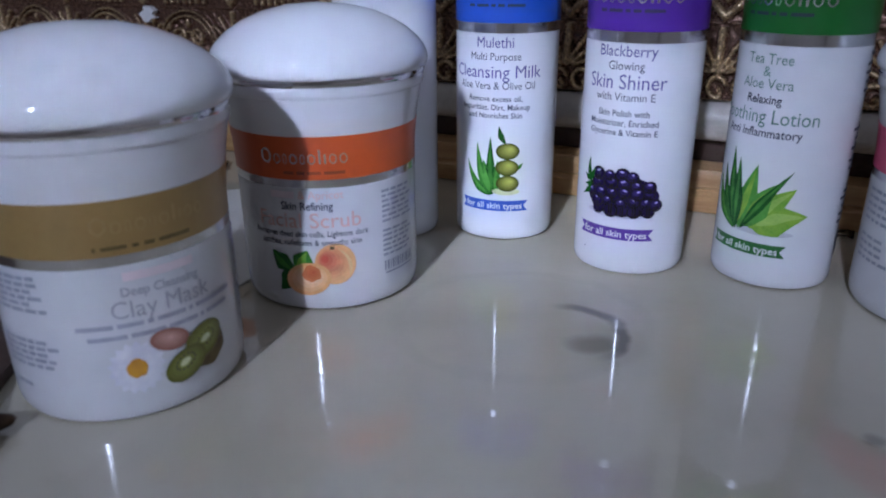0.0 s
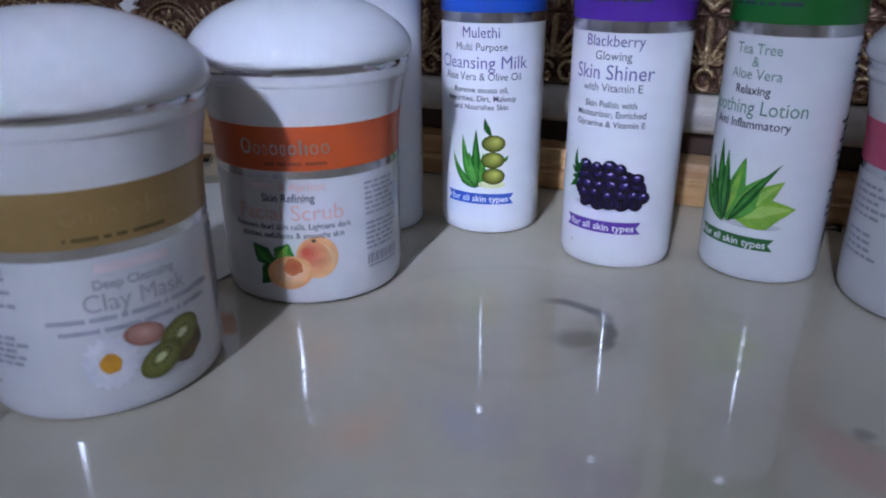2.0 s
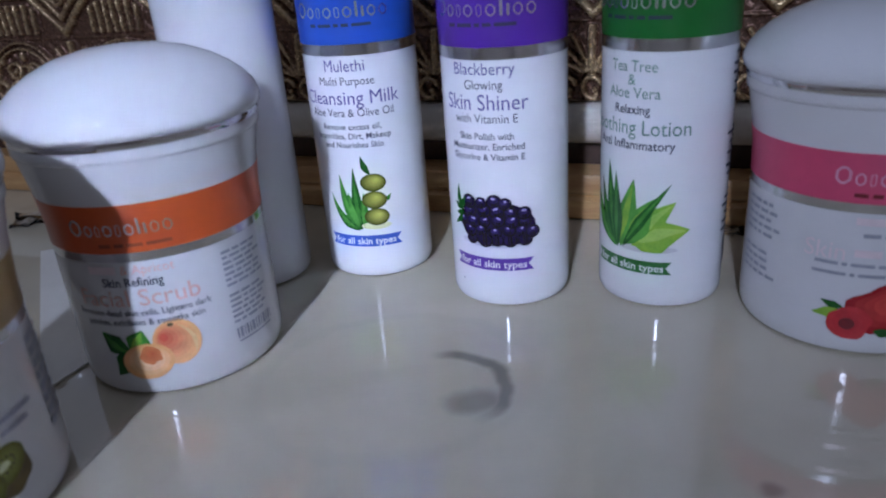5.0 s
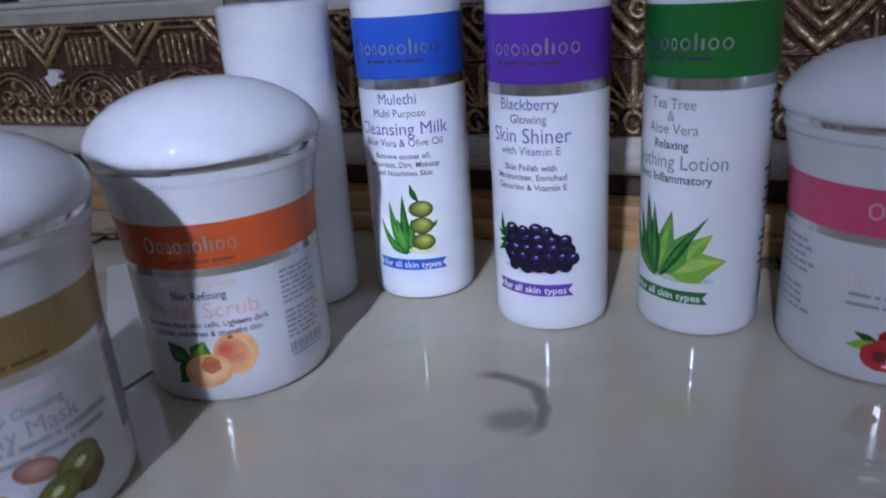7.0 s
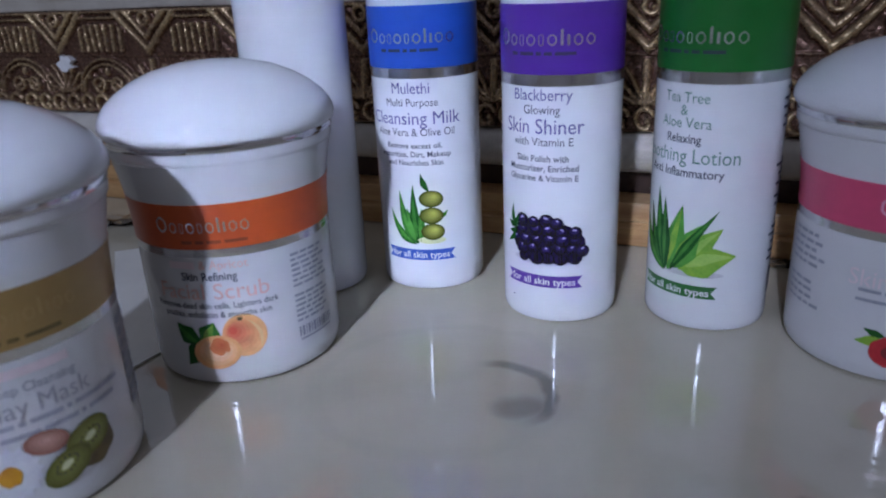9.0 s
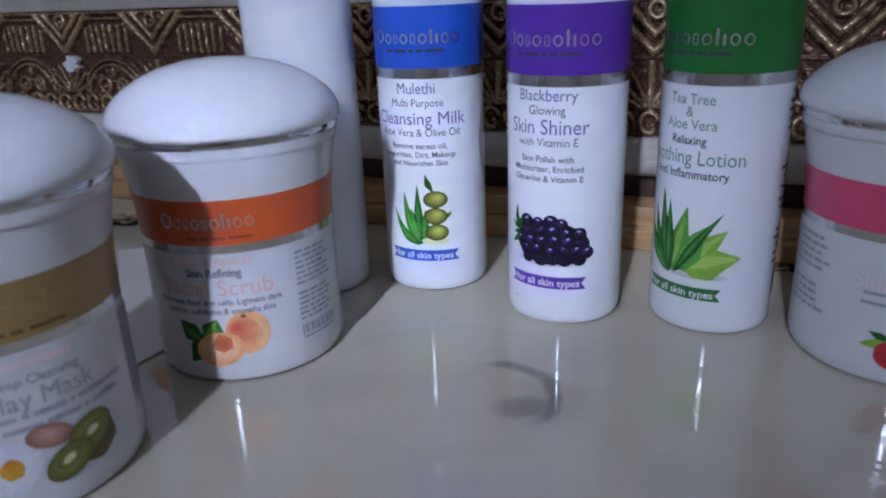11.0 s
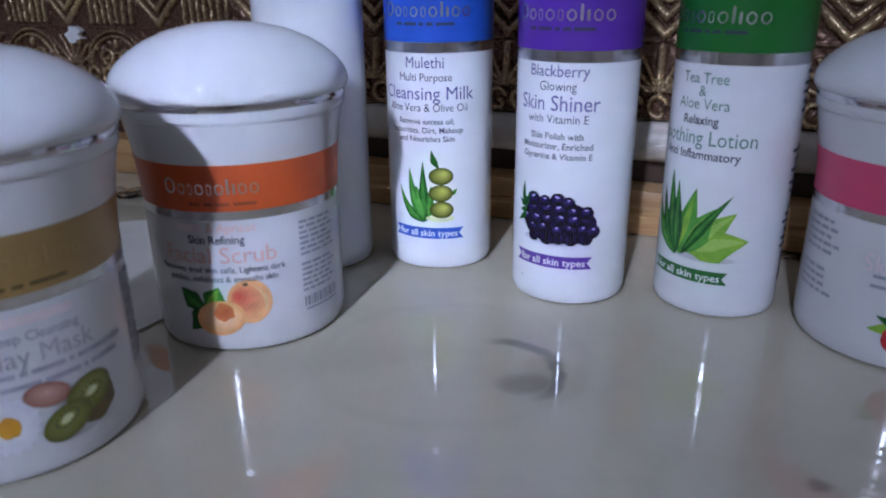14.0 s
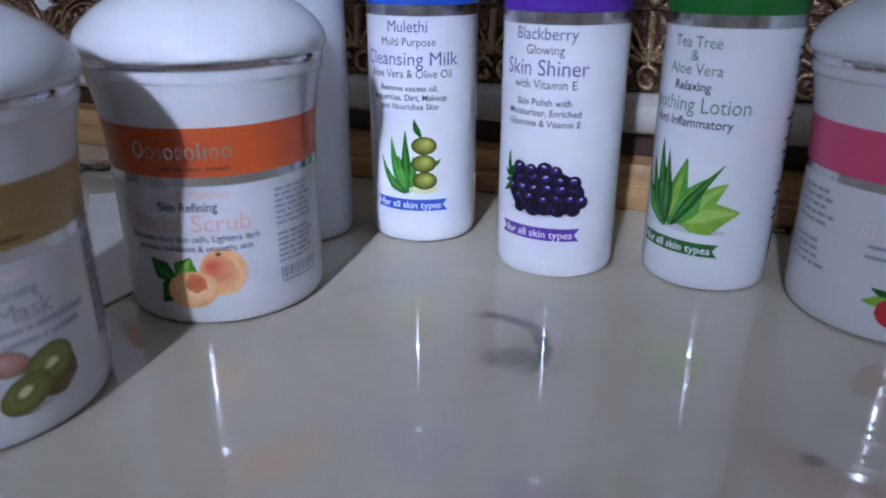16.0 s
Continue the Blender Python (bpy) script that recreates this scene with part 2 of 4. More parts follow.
    faint = math_node("SUBTRACT", 1.0, smooth(math_node("ABSOLUTE", math_node("SUBTRACT", at(0.030, 0.262, 1.0, 1.1)[1], 0.050)), 0.001, 0.005))
    faint = math_node("MULTIPLY", faint, 0.045)
    stain = math_node("MAXIMUM", math_node("MULTIPLY", arc, 0.66), math_node("MULTIPLY", blob, 0.52))
    stain = math_node("MAXIMUM", stain, faint)
    speck = math_node("SUBTRACT", 1.0, smooth(at(0.128, 0.181, 0.7, 1.0)[1], 0.001, 0.004))
    stain = math_node("MAXIMUM", stain, math_node("MULTIPLY", speck, 0.5))
    mix = nt.nodes.new("ShaderNodeMix")
    mix.data_type = "RGBA"
    mix.inputs["B"].default_value = (0.085, 0.090, 0.085, 1)
    L(stain, mix.inputs["Factor"])
    L(ramp.outputs["Color"], mix.inputs["A"])
    L(mix.outputs["Result"], b.inputs["Base Color"])
    rr = nt.nodes.new("ShaderNodeMapRange")
    rr.inputs["To Min"].default_value, rr.inputs["To Max"].default_value = 0.012, 0.026
    L(n1.outputs["Fac"], rr.inputs["Value"])
    L(rr.outputs["Result"], b.inputs["Roughness"])
    b.inputs["IOR"].default_value = 2.05
    bp = nt.nodes.new("ShaderNodeBump")
    bp.inputs["Strength"].default_value, bp.inputs["Distance"].default_value = 0.02, 0.0005
    L(n2.outputs["Fac"], bp.inputs["Height"])
    L(bp.outputs["Normal"], b.inputs["Normal"])
    return m


def glass_material():
    m = bpy.data.materials.new("clear_plastic")
    m.use_nodes = True
    b = m.node_tree.nodes["Principled BSDF"]
    b.inputs["Transmission Weight"].default_value = 1.0
    b.inputs["Roughness"].default_value = 0.06
    b.inputs["IOR"].default_value = 1.45
    b.inputs["Base Color"].default_value = (0.9, 0.9, 0.92, 1)
    return m


M_PINE, M_CARVED, M_TABLE, M_CLEAR = wood_material(), carved_material(), table_material(), glass_material()


INKS = {}


def ink(c):
    key = tuple(round(v, 3) for v in c)
    if key not in INKS:
        INKS[key] = mat("printed_ink", key, 0.12, vary=0.15, scale=260)
    return INKS[key]


# ---- builders ----
def finish(name, bm, material, parent=None, label="", smooth=True):
    bmesh.ops.recalc_face_normals(bm, faces=bm.faces)
    me = bpy.data.meshes.new(name)
    bm.to_mesh(me)
    bm.free()
    if smooth:
        me.polygons.foreach_set("use_smooth", [True] * len(me.polygons))
        me.set_sharp_from_angle(angle=radians(40))
    me.materials.append(material)
    ob = new(name, me)
    if parent:
        ob.parent = parent
    if label:
        ob["label"] = label
    return ob


def part(name, bm, material, parent, label=""):
    return finish(name, bm, material, parent, label)


def thing(name, x, y, z, label, category, group="", turn=0.0):
    ob = new(name)
    ob.empty_display_size = 0.02
    ob.matrix_basis = pose(x, y, z, 0, 0, turn)
    return tagged(ob, label, category, group)


def lathe(profile, n=112):
    bm = bmesh.new()
    rings = []
    for r, z in profile:
        if r < 1e-6:
            rings.append([bm.verts.new((0, 0, z))])
        else:
            rings.append([bm.verts.new((r * math.cos(2 * math.pi * k / n), r * math.sin(2 * math.pi * k / n), z)) for k in range(n)])
    for a, b in zip(rings, rings[1:]):
        for k in range(n):
            j = (k + 1) % n
            if len(a) == 1 and len(b) > 1:
                bm.faces.new((a[0], b[k], b[j]))
            elif len(b) == 1 and len(a) > 1:
                bm.faces.new((a[k], a[j], b[0]))
            elif len(a) > 1:
                bm.faces.new((a[k], a[j], b[j], b[k]))
    return bm


def box(x0, x1, y0, y1, z0, z1, bevel=0.0, seg=2):
    bm = bmesh.new()
    bmesh.ops.create_cube(bm, size=1, matrix=Matrix.Translation(((x0 + x1) / 2, (y0 + y1) / 2, (z0 + z1) / 2)) @ Matrix.Diagonal((x1 - x0, y1 - y0, z1 - z0, 1)))
    if bevel:
        bmesh.ops.bevel(bm, geom=bm.edges[:], offset=bevel, segments=seg, affect="EDGES")
    return bm


def extrude_profile(points, x0, x1, step=0.05, wobble=0.0):
    """A moulding: an open or closed profile of (y, z), drawn along x, slightly uneven."""
    bm = bmesh.new()
    n = max(2, int((x1 - x0) / step) + 1)
    rows = []
    for i in range(n):
        x = x0 + (x1 - x0) * i / (n - 1)
        row = []
        for k, (y, z) in enumerate(points):
            d = wobble * noise.noise((x * 14, k * 0.35, 2.0))
            row.append(bm.verts.new((x, y + d, z + d * 0.6)))
        rows.append(row)
    for a, b in zip(rows, rows[1:]):
        for k in range(len(points)):
            j = (k + 1) % len(points)
            bm.faces.new((a[k], a[j], b[j], b[k]))
    bm.faces.new(rows[0])
    bm.faces.new(rows[-1][::-1])
    return bm


class Wrap:
    """Lays flat print, in metres across and up, onto a round wall of radius(z) at the angle deg."""

    def __init__(self, owner, radius, deg):
        self.owner, self.radius, self.deg = owner, radius, deg

    def lay(self, name, bm, material, z, level=1, shift=0.0, label=""):
        xs = [v.co.x for v in bm.verts]
        x = math.floor(min(xs) / 0.002) * 0.002
        while max(xs) - min(xs) > 0.0025 and x < max(xs):
            bmesh.ops.bisect_plane(bm, geom=bm.verts[:] + bm.edges[:] + bm.faces[:], plane_co=(x, 0, 0), plane_no=(1, 0, 0))
            x += 0.002
        for v in bm.verts:
            h = z + v.co.y
            r0 = self.radius(h)
            a = radians(self.deg) + (v.co.x + shift) / r0
            r = r0 + 0.00012 * level
            v.co = (r * math.cos(a), r * math.sin(a), h)
        me = bpy.data.meshes.new(name)
        bm.to_mesh(me)
        bm.free()
        me.materials.append(material)
        ob = new(name, me)
        ob.parent = self.owner
        if label:
            ob["label"] = label
        return ob

    def text(self, words, width, z, material, shift=0.0, tall=1.0, level=3, bold=0.0):
        cu = bpy.data.curves.new("lettering", "FONT")
        cu.body, cu.align_x, cu.size, cu.resolution_u, cu.offset = words, "CENTER", 1.0, 3, bold
        ob = new("lettering", cu)
        me = bpy.data.meshes.new_from_object(ob.evaluated_get(bpy.context.evaluated_depsgraph_get()))
        bpy.data.objects.remove(ob)
        bm = bmesh.new()
        bm.from_mesh(me)
        xs = [v.co.x for v in bm.verts]
        s = width / (max(xs) - min(xs))
        mid = (max(xs) + min(xs)) / 2
        for v in bm.verts:
            v.co = ((v.co.x - mid) * s, (v.co.y - 0.33) * s * tall, 0)
        return self.lay("lettering", bm, material, z, level, shift)

    def bars(self, name, widths, gap, z, height, material, shift=0.0, level=3):
        """One line of writing too small to read: a run of bars."""
        total = sum(widths) + gap * (len(widths) - 1)
        bm = bmesh.new()
        x = -total / 2
        for w in widths:
            vs = [bm.verts.new(c) for c in ((x, -height / 2, 0), (x + w, -height / 2, 0), (x + w, height / 2, 0), (x, height / 2, 0))]
            bm.faces.new(vs)
            x += w + gap
        return self.lay(name, bm, material, z, level, shift)

    def blob(self, name, x, z, rx, rz, material, level=2, turn=0.0, n=28, lumps=0.0, seed=0):
        bm = bmesh.new()
        ring = []
        for k in range(n):
            a = 2 * math.pi * k / n
            f = 1 + lumps * noise.noise((math.cos(a) * 1.7 + seed * 3.1, math.sin(a) * 1.7, seed))
            px, py = rx * f * math.cos(a), rz * f * math.sin(a)
            t = radians(turn)
            ring.append(bm.verts.new((px * math.cos(t) - py * math.sin(t), px * math.sin(t) + py * math.cos(t), 0)))
        bm.faces.new(ring)
        bmesh.ops.triangulate(bm, faces=bm.faces[:])
        return self.lay(name, bm, material, z, level, x)

    def soft(self, name, x, z, rx, rz, edge, heart, steps=6, dx=0.0, dz=0.0, level=2, turn=0.0, lumps=0.0, seed=0):
        """A printed round shape that runs from the edge's colour to the heart's, off centre by dx, dz."""
        for k in range(steps):
            t = k / (steps - 1)
            f = 1.0 - 0.82 * t
            c = tuple(a + (b - a) * t for a, b in zip(edge, heart))
            self.blob(name, x + dx * t, z + dz * t, rx * f, rz * f, ink(c), level + k * 0.25, turn, 28, lumps * (1 - t), seed)

    def leaf(self, name, x0, z0, x1, z1, width, material, level=2, bend=0.0, fat=0.45, rib=None):
        """A pointed leaf from its foot to its tip, widest at fat along it."""
        bm = bmesh.new()
        dx, dz = x1 - x0, z1 - z0
        ln = math.hypot(dx, dz)
        nx, nz = -dz / ln, dx / ln
        left, right = [], []
        for i in range(13):
            t = i / 12
            w = width / 2 * (min(1, t / fat) ** 0.6 if t < fat else ((1 - t) / (1 - fat)) ** 0.9)
            c = bend * ln * math.sin(math.pi * t)
            left.append((dx * t + nx * (c + w), dz * t + nz * (c + w)))
            right.append((dx * t + nx * (c - w), dz * t + nz * (c - w)))
        if rib:
            self.leaf("printed_rib", x0 + dx * 0.08 + nx * width * 0.10, z0 + dz * 0.08 + nz * width * 0.10, x0 + dx * 0.95, z0 + dz * 0.95, width * 0.34, rib, level + 0.4, bend, fat)
        strip = [(bm.verts.new((*a, 0)), bm.verts.new((*b, 0))) for a, b in zip(left, right)]
        for (a, b), (c, d) in zip(strip, strip[1:]):
            bm.faces.new((a, b, d, c))
        return self.lay(name, bm, material, z0, level, x0)

    def ribbon(self, z, material, width=0.0354, height=0.0054):
        bm = bmesh.new()
        w, h = width / 2, height / 2
        pts = [(-w, -h), (w, -h), (w - 0.0022, 0), (w, h), (-w, h), (-w + 0.0022, 0)]
        bm.faces.new([bm.verts.new((*p, 0)) for p in pts])
        bmesh.ops.triangulate(bm, faces=bm.faces[:])
        self.lay("ribbon", bm, material, z, 2, 0.0)
        self.text("for all skin types", width * 0.83, z, M_WHITE_INK, bold=0.012)

    def mark(self, z, width, height, material, shift=0.0):
        """The maker's mark, as a row of plain blocks."""
        widths = (1.25, 0.8, 0.45, 0.85, 0.5, 0.85, 0.25, 0.25, 0.8, 0.85)
        gap = 0.32
        unit = width / (sum(widths) + gap * (len(widths) - 1))
        x = shift - width / 2
        for k, q in enumerate(widths):
            w, hh = q * unit, height * (1.0 if k in (0, 6) else 0.68)
            bm = bmesh.new()
            c, e = min(w, hh) * 0.34, min(w, hh) * 0.17
            outer = [(c, 0), (w - c, 0), (w, c), (w, hh - c), (w - c, hh), (c, hh), (0, hh - c), (0, c)]
            rim = [bm.verts.new((px, py - height / 2, 0)) for px, py in outer]
            if w > 0.0014:
                hole = [bm.verts.new((w / 2 + (px - w / 2) * (1 - 2 * e / w), hh / 2 + (py - hh / 2) * (1 - 2 * e / hh) - height / 2, 0)) for px, py in outer]
                for i in range(8):
                    j = (i + 1) % 8
                    bm.faces.new((rim[i], rim[j], hole[j], hole[i]))
            else:
                bm.faces.new(rim)
            self.lay("maker_mark", bm, material, z, 3, x)
            x += w + gap * unit


# ---- the dresser: everything of it is laid out along its back, turned 26 degrees ----
BACK = pose(0.149, 0.403, 0, 0, 0, -26)


def structure(name, bm, material, label, category="", smooth=True):
    ob = finish(name, bm, material, None, "", smooth)
    ob.matrix_basis = BACK.copy()
    return tagged(ob, label, category, kind="structure")


structure("floor", box(-2.4, 2.2, -3.4, 0.6, -0.80, -0.76), M_FLOOR, "plain grey floor of the dim room", "floor", False)
structure("ceiling", box(-2.4, 2.2, -3.4, 0.6, 1.80, 1.84), M_CEIL, "plain white ceiling of the room", "ceiling", False)
# whiter than the other walls, to brighten what the stone top mirrors
structure("wall_north", box(-2.4, 2.2, 0.22, 0.26, -0.76, 1.80), M_WALL_WHITE, "plaster wall behind the dresser, whitened to brighten the stone's reflection", "wall", False)
structure("wall_south", box(-2.4, 2.2, -3.44, -3.4, -0.76, 1.80), M_WALL, "plain beige plaster wall", "wall", False)
structure("wall_west", box(-2.44, -2.4, -3.4, 0.22, -0.76, 1.80), M_WALL, "plain beige plaster wall", "wall", False)
structure("wall_east", box(2.2, 2.24, -3.4, 0.22, -0.76, 1.80), M_WALL, "plain beige plaster wall", "wall", False)

dresser = new("dresser")
dresser.matrix_basis = BACK.copy()
tagged(dresser, "old carved dresser with gilded back and stone top", "dresser")
part("cabinet_body", box(-0.85, 0.55, -0.58, 0.20, -0.76, -0.031, 0.004), M_WOOD_DARK, dresser)
part("stone_top", box(-0.88, 0.58, -0.62, 0.004, -0.030, 0.0, 0.003), M_TABLE, dresser, "polished greenish grey stone top with a dark curved stain")
part("back_board", box(-0.85, 0.55, 0.006, 0.20, -0.030, 0.1305), M_WOOD_DARK, dresser, "dark stained recessed back board")
# pine strip at the foot of the back: two fillets with a groove between
part("pine_strip", extrude_profile([(0.004, 0.0006), (-0.0165, 0.0006), (-0.0172, 0.0016), (-0.0172, 0.0106), (-0.0160, 0.0118), (-0.0146, 0.0124), (-0.0146, 0.0136),
                                    (-0.0158, 0.0144), (-0.0158, 0.0230), (-0.0150, 0.0242), (0.004, 0.0244)], -0.84, 0.54, 0.03, 0.0003), M_PINE, dresser, "light pine strip with a groove")
half = [(0.004, 0.0375)] + [(0.001 - 0.0105 * math.sin(math.pi * k / 12), 0.0485 - 0.0110 * math.cos(math.pi * k / 12)) for k in range(13)] + [(0.004, 0.0597)]
part("round_moulding", extrude_profile(half, -0.84, 0.54, 0.02, 0.0006), M_CREAM, dresser, "worn cream half-round moulding")
lip = [(0.19, 0.131), (-0.0015, 0.131), (-0.0030, 0.1325), (-0.0040, 0.1370), (-0.0062, 0.1390), (-0.0066, 0.1412), (-0.0052, 0.1418), (-0.0052, 0.1426),
       (-0.0078, 0.1434), (-0.0082, 0.1452), (-0.0066, 0.1464), (0.19, 0.1464)]
part("shelf_moulding", extrude_profile(lip, -0.85, 0.55, 0.02, 0.0008), M_CREAM, dresser, "chipped cream shelf edge moulding")

part("mirror_post", box(-0.045, 0.005, 0.004, 0.030, 0.1464, 0.95, 0.003), M_CREAM, dresser, "pale upright post above the shelf")
# unseen panel, added so the stone top mirrors something dark on this side
part("reflected_dark_panel", box(0.006, 0.55, 0.020, 0.040, 0.1464, 0.95, 0.002), M_WOOD_DARK, dresser, "unseen dark wooden panel above the shelf, added to darken the stone's reflection")


def carving(x0, x1, z0, z1, step):
    """The carved band: chevrons and flutes above, palmettes and arcs below, a row of scrolls at the foot."""
    P = 0.0827
    nu, nz = int((x1 - x0) / step) + 1, int((z1 - z0) / step) + 1
    U, Z = np.meshgrid(np.linspace(x0, x1, nu), np.linspace(z0, z1, nz))
    wav = 0.0009 * np.sin(U * 61.0) + 0.0006 * np.sin(U * 143.0 + Z * 90)
    V = (U + wav + P / 2) % P - P / 2
    W = (U + wav) % P - P / 2
    h = np.zeros_like(U)

    def ridge(d, half_width, height, mask=None):
        v = height * np.sqrt(np.clip(1 - (d / half_width) ** 2, 0, 1))
        return v if mask is None else np.where(mask, v, 0)

    def put(v):
        np.maximum(h, v, out=h)

    av = np.abs(V)
    put(ridge((Z - 0.1035 - av * 0.98) * 0.714, 0.0027, 0.0050, (av < 0.0275) & (Z < 0.1295)))
    put(ridge((Z - 0.1125 - av * 0.98) * 0.714, 0.0025, 0.0044, (av < 0.0190) & (Z < 0.1295)))
    put(ridge(np.hypot(V, Z - 0.1243) - 0.0040, 0.0018, 0.0042))
    put(ridge(np.hypot(V - 0.001, Z - 0.1236), 0.0016, 0.0046))
    put(ridge(np.hypot(av - 0.0115, Z - 0.1280), 0.0018, 0.0040))
    aw = np.abs(W)
    bar = (W + 0.0030) % 0.0060 - 0.0030
    inside = (aw < 0.0212) & (Z > 0.1025 + 0.00012 / 0.02 * aw) & (Z < 0.1215 - np.clip(aw - 0.0150, 0, 1) * 0.9)
    put(ridge(bar, 0.0018, 0.0042, inside))
    frame_d = np.maximum(Z - 0.1255, (aw - 0.0205) * 0.8 + (Z - 0.1255) * 0.6)
    put(ridge(frame_d, 0.0014, 0.0034, Z > 0.108))
    put(ridge(Z - 0.1294, 0.0012, 0.0034))
    put(ridge(Z - 0.1002, 0.0009, 0.0016))
    put(ridge(av, 0.0026, 0.0046, (Z > 0.0725) & (Z < 0.0985)))
    for a in (20, 38, 57):
        c, s = math.cos(radians(a)), math.sin(radians(a))
        along, across = av * s + (Z - 0.0715) * c, av * c - (Z - 0.0715) * s
        put(ridge(across - along * along * 5.0, 0.0017, 0.0042, (along > 0.004) & (along < 0.0275 - a * 0.0001)))
    rad = np.hypot(W, (Z - 0.0705) * 1.0)
    for r0, hh in ((0.0275, 0.0036), (0.0238, 0.0042), (0.0125, 0.0036)):
        put(ridge(rad - r0, 0.0013, hh, Z > 0.0715))
    put(ridge(np.hypot(aw - 0.0080, Z - 0.0800) - 0.0048, 0.0015, 0.0040))
    put(ridge(np.hypot(aw - 0.0070, Z - 0.0790), 0.0015, 0.0044))
    put(ridge(np.hypot(W * 1.5, Z - 0.0895), 0.0040, 0.0040))
    put(ridge(np.hypot(aw - 0.0165, (Z - 0.0860) * 0.6), 0.0019, 0.0040))
    put(ridge(Z - 0.0718, 0.0007, 0.0016))
    c = (U + wav + 0.0073) % 0.0146 - 0.0073
    h[(Z < 0.0745)] = 0
    put(ridge(np.hypot(c + 0.0004, Z - 0.0672) - 0.0053, 0.0019, 0.0048, (c < 0.0030) | (Z > 0.0682)))
    put(ridge(np.hypot(c - 0.0013, Z - 0.0656), 0.0023, 0.0046))
    put(ridge(Z - 0.0604, 0.0007, 0.0030))
    rng = np.random.default_rng(4)
    for _ in range(14):
        fx, fz, ph = rng.uniform(150, 900), rng.uniform(150, 900), rng.uniform(0, 6)
        h += 0.00009 * np.sin(U * fx + Z * fz + ph)
    verts = np.stack([U.ravel(), -h.ravel(), Z.ravel()], 1)
    k = np.arange(nu * nz).reshape(nz, nu)
    quads = np.stack([k[:-1, :-1].ravel(), k[:-1, 1:].ravel(), k[1:, 1:].ravel(), k[1:, :-1].ravel()], 1)
    me = bpy.data.meshes.new("carved_band")
    me.from_pydata(verts.tolist(), [], quads.tolist())
    me.polygons.foreach_set("use_smooth", [True] * len(me.polygons))
    me.materials.append(M_CARVED)
    ob = new("carved_band", me)
    ob.parent = dresser
    ob["label"] = "carved band of chevrons, flutes and scrolls in dark gilding"
    return ob


carving(-0.84, 0.40, 0.0597, 0.1310, 0.00062)

# a patch where the gilding has broken off
bm = bmesh.new()
ring = [bm.verts.new((-0.4095 + 0.0064 * (1 + 0.9 * noise.noise((k * 1.9, 3.3, 0.5))) * math.cos(k * math.pi / 7), -0.0050, 0.0948 + 0.0060 * (1 + 0.9 * noise.noise((k * 2.3, 7.1, 0.2))) * math.sin(k * math.pi / 7))) for k in range(14)]
face = bm.faces.new(ring)
ext = bmesh.ops.extrude_face_region(bm, geom=[face])
for v in ext["geom"]:
    if isinstance(v, bmesh.types.BMVert):
        v.co.y += 0.0045
part("bare_patch", bm, M_CHIP, dresser, "broken patch showing white plaster")

# ---- jars and bottles ----
JAR = [(0.0, 0.0012), (0.0335, 0.0004), (0.0362, 0.0012), (0.0371, 0.0032), (0.0374, 0.0065), (0.0374, 0.0075), (0.0374, 0.0570), (0.0374, 0.0580), (0.0377, 0.0650), (0.0384, 0.0715),
       (0.0394, 0.0780), (0.0405, 0.0838), (0.0410, 0.0868), (0.0416, 0.0873), (0.0419, 0.0884), (0.0419, 0.0908), (0.0417, 0.0916)]
LID = [(0.0409, 0.0932), (0.0425, 0.0937), (0.0434, 0.0948), (0.0438, 0.0966), (0.0435, 0.0988), (0.0424, 0.1014), (0.0400, 0.1045), (0.0358, 0.1082), (0.0300, 0.1118),
       (0.0222, 0.1151), (0.0122, 0.1174), (0.0, 0.1182)]


def jar_radius(z):
    pts = JAR[4:]
    if z <= pts[0][1]:
        return pts[0][0]
    for (r0, z0), (r1, z1) in zip(pts, pts[1:]):
        if z <= z1:
            return r0 + (r1 - r0) * (z - z0) / (z1 - z0)
    return pts[-1][0]


def sleeve(radius, z0, z1, rise, n=6):
    prof = [(radius(z0) - 0.0002, z0)] + [(radius(z0 + (z1 - z0) * k / n) + rise, z0 + (z1 - z0) * k / n) for k in range(n + 1)] + [(radius(z1) - 0.0002, z1)]
    return lathe(prof)


def cream_jar(x, y, band_mat, label, facing):
    jar = thing("cream_jar", x, y, 0, label, "jar", "cosmetic jars on the dresser")
    part("body", lathe(JAR), M_JAR, jar)
    part("foil_ring", sleeve(jar_radius, 0.0528, 0.0560, 0.00012, 2), M_FOIL, jar, "thin silver foil line")
    part("band", sleeve(jar_radius, 0.0560, 0.0729, 0.00016), band_mat, jar)
    part("lid_ring", lathe([(0.0405, 0.0912), (0.0421, 0.0913), (0.0424, 0.0924), (0.0421, 0.0936), (0.0405, 0.0937)]), M_CHROME, jar, "narrow chrome ring under the lid")
    part("lid", lathe(LID), M_LID, jar, "domed white lid")
    return jar, Wrap(jar, jar_radius, facing)


def small_print(w, z_top, lines, length, step, shift, material=M_INK_GREY, height=0.0011, seed=1):
    rnd = random.Random(seed)
    for k in range(lines):
        words, left = [], length * rnd.uniform(0.84, 1.0)
        while left > 0.0025:
            q = min(left, rnd.uniform(0.0022, 0.0052))
            words.append(q)
            left -= q + 0.0008
        total = sum(words) + 0.0008 * (len(words) - 1)
        w.bars("small_print", words, 0.0008, z_top - k * step, height, material, shift - (length - total) / 2)


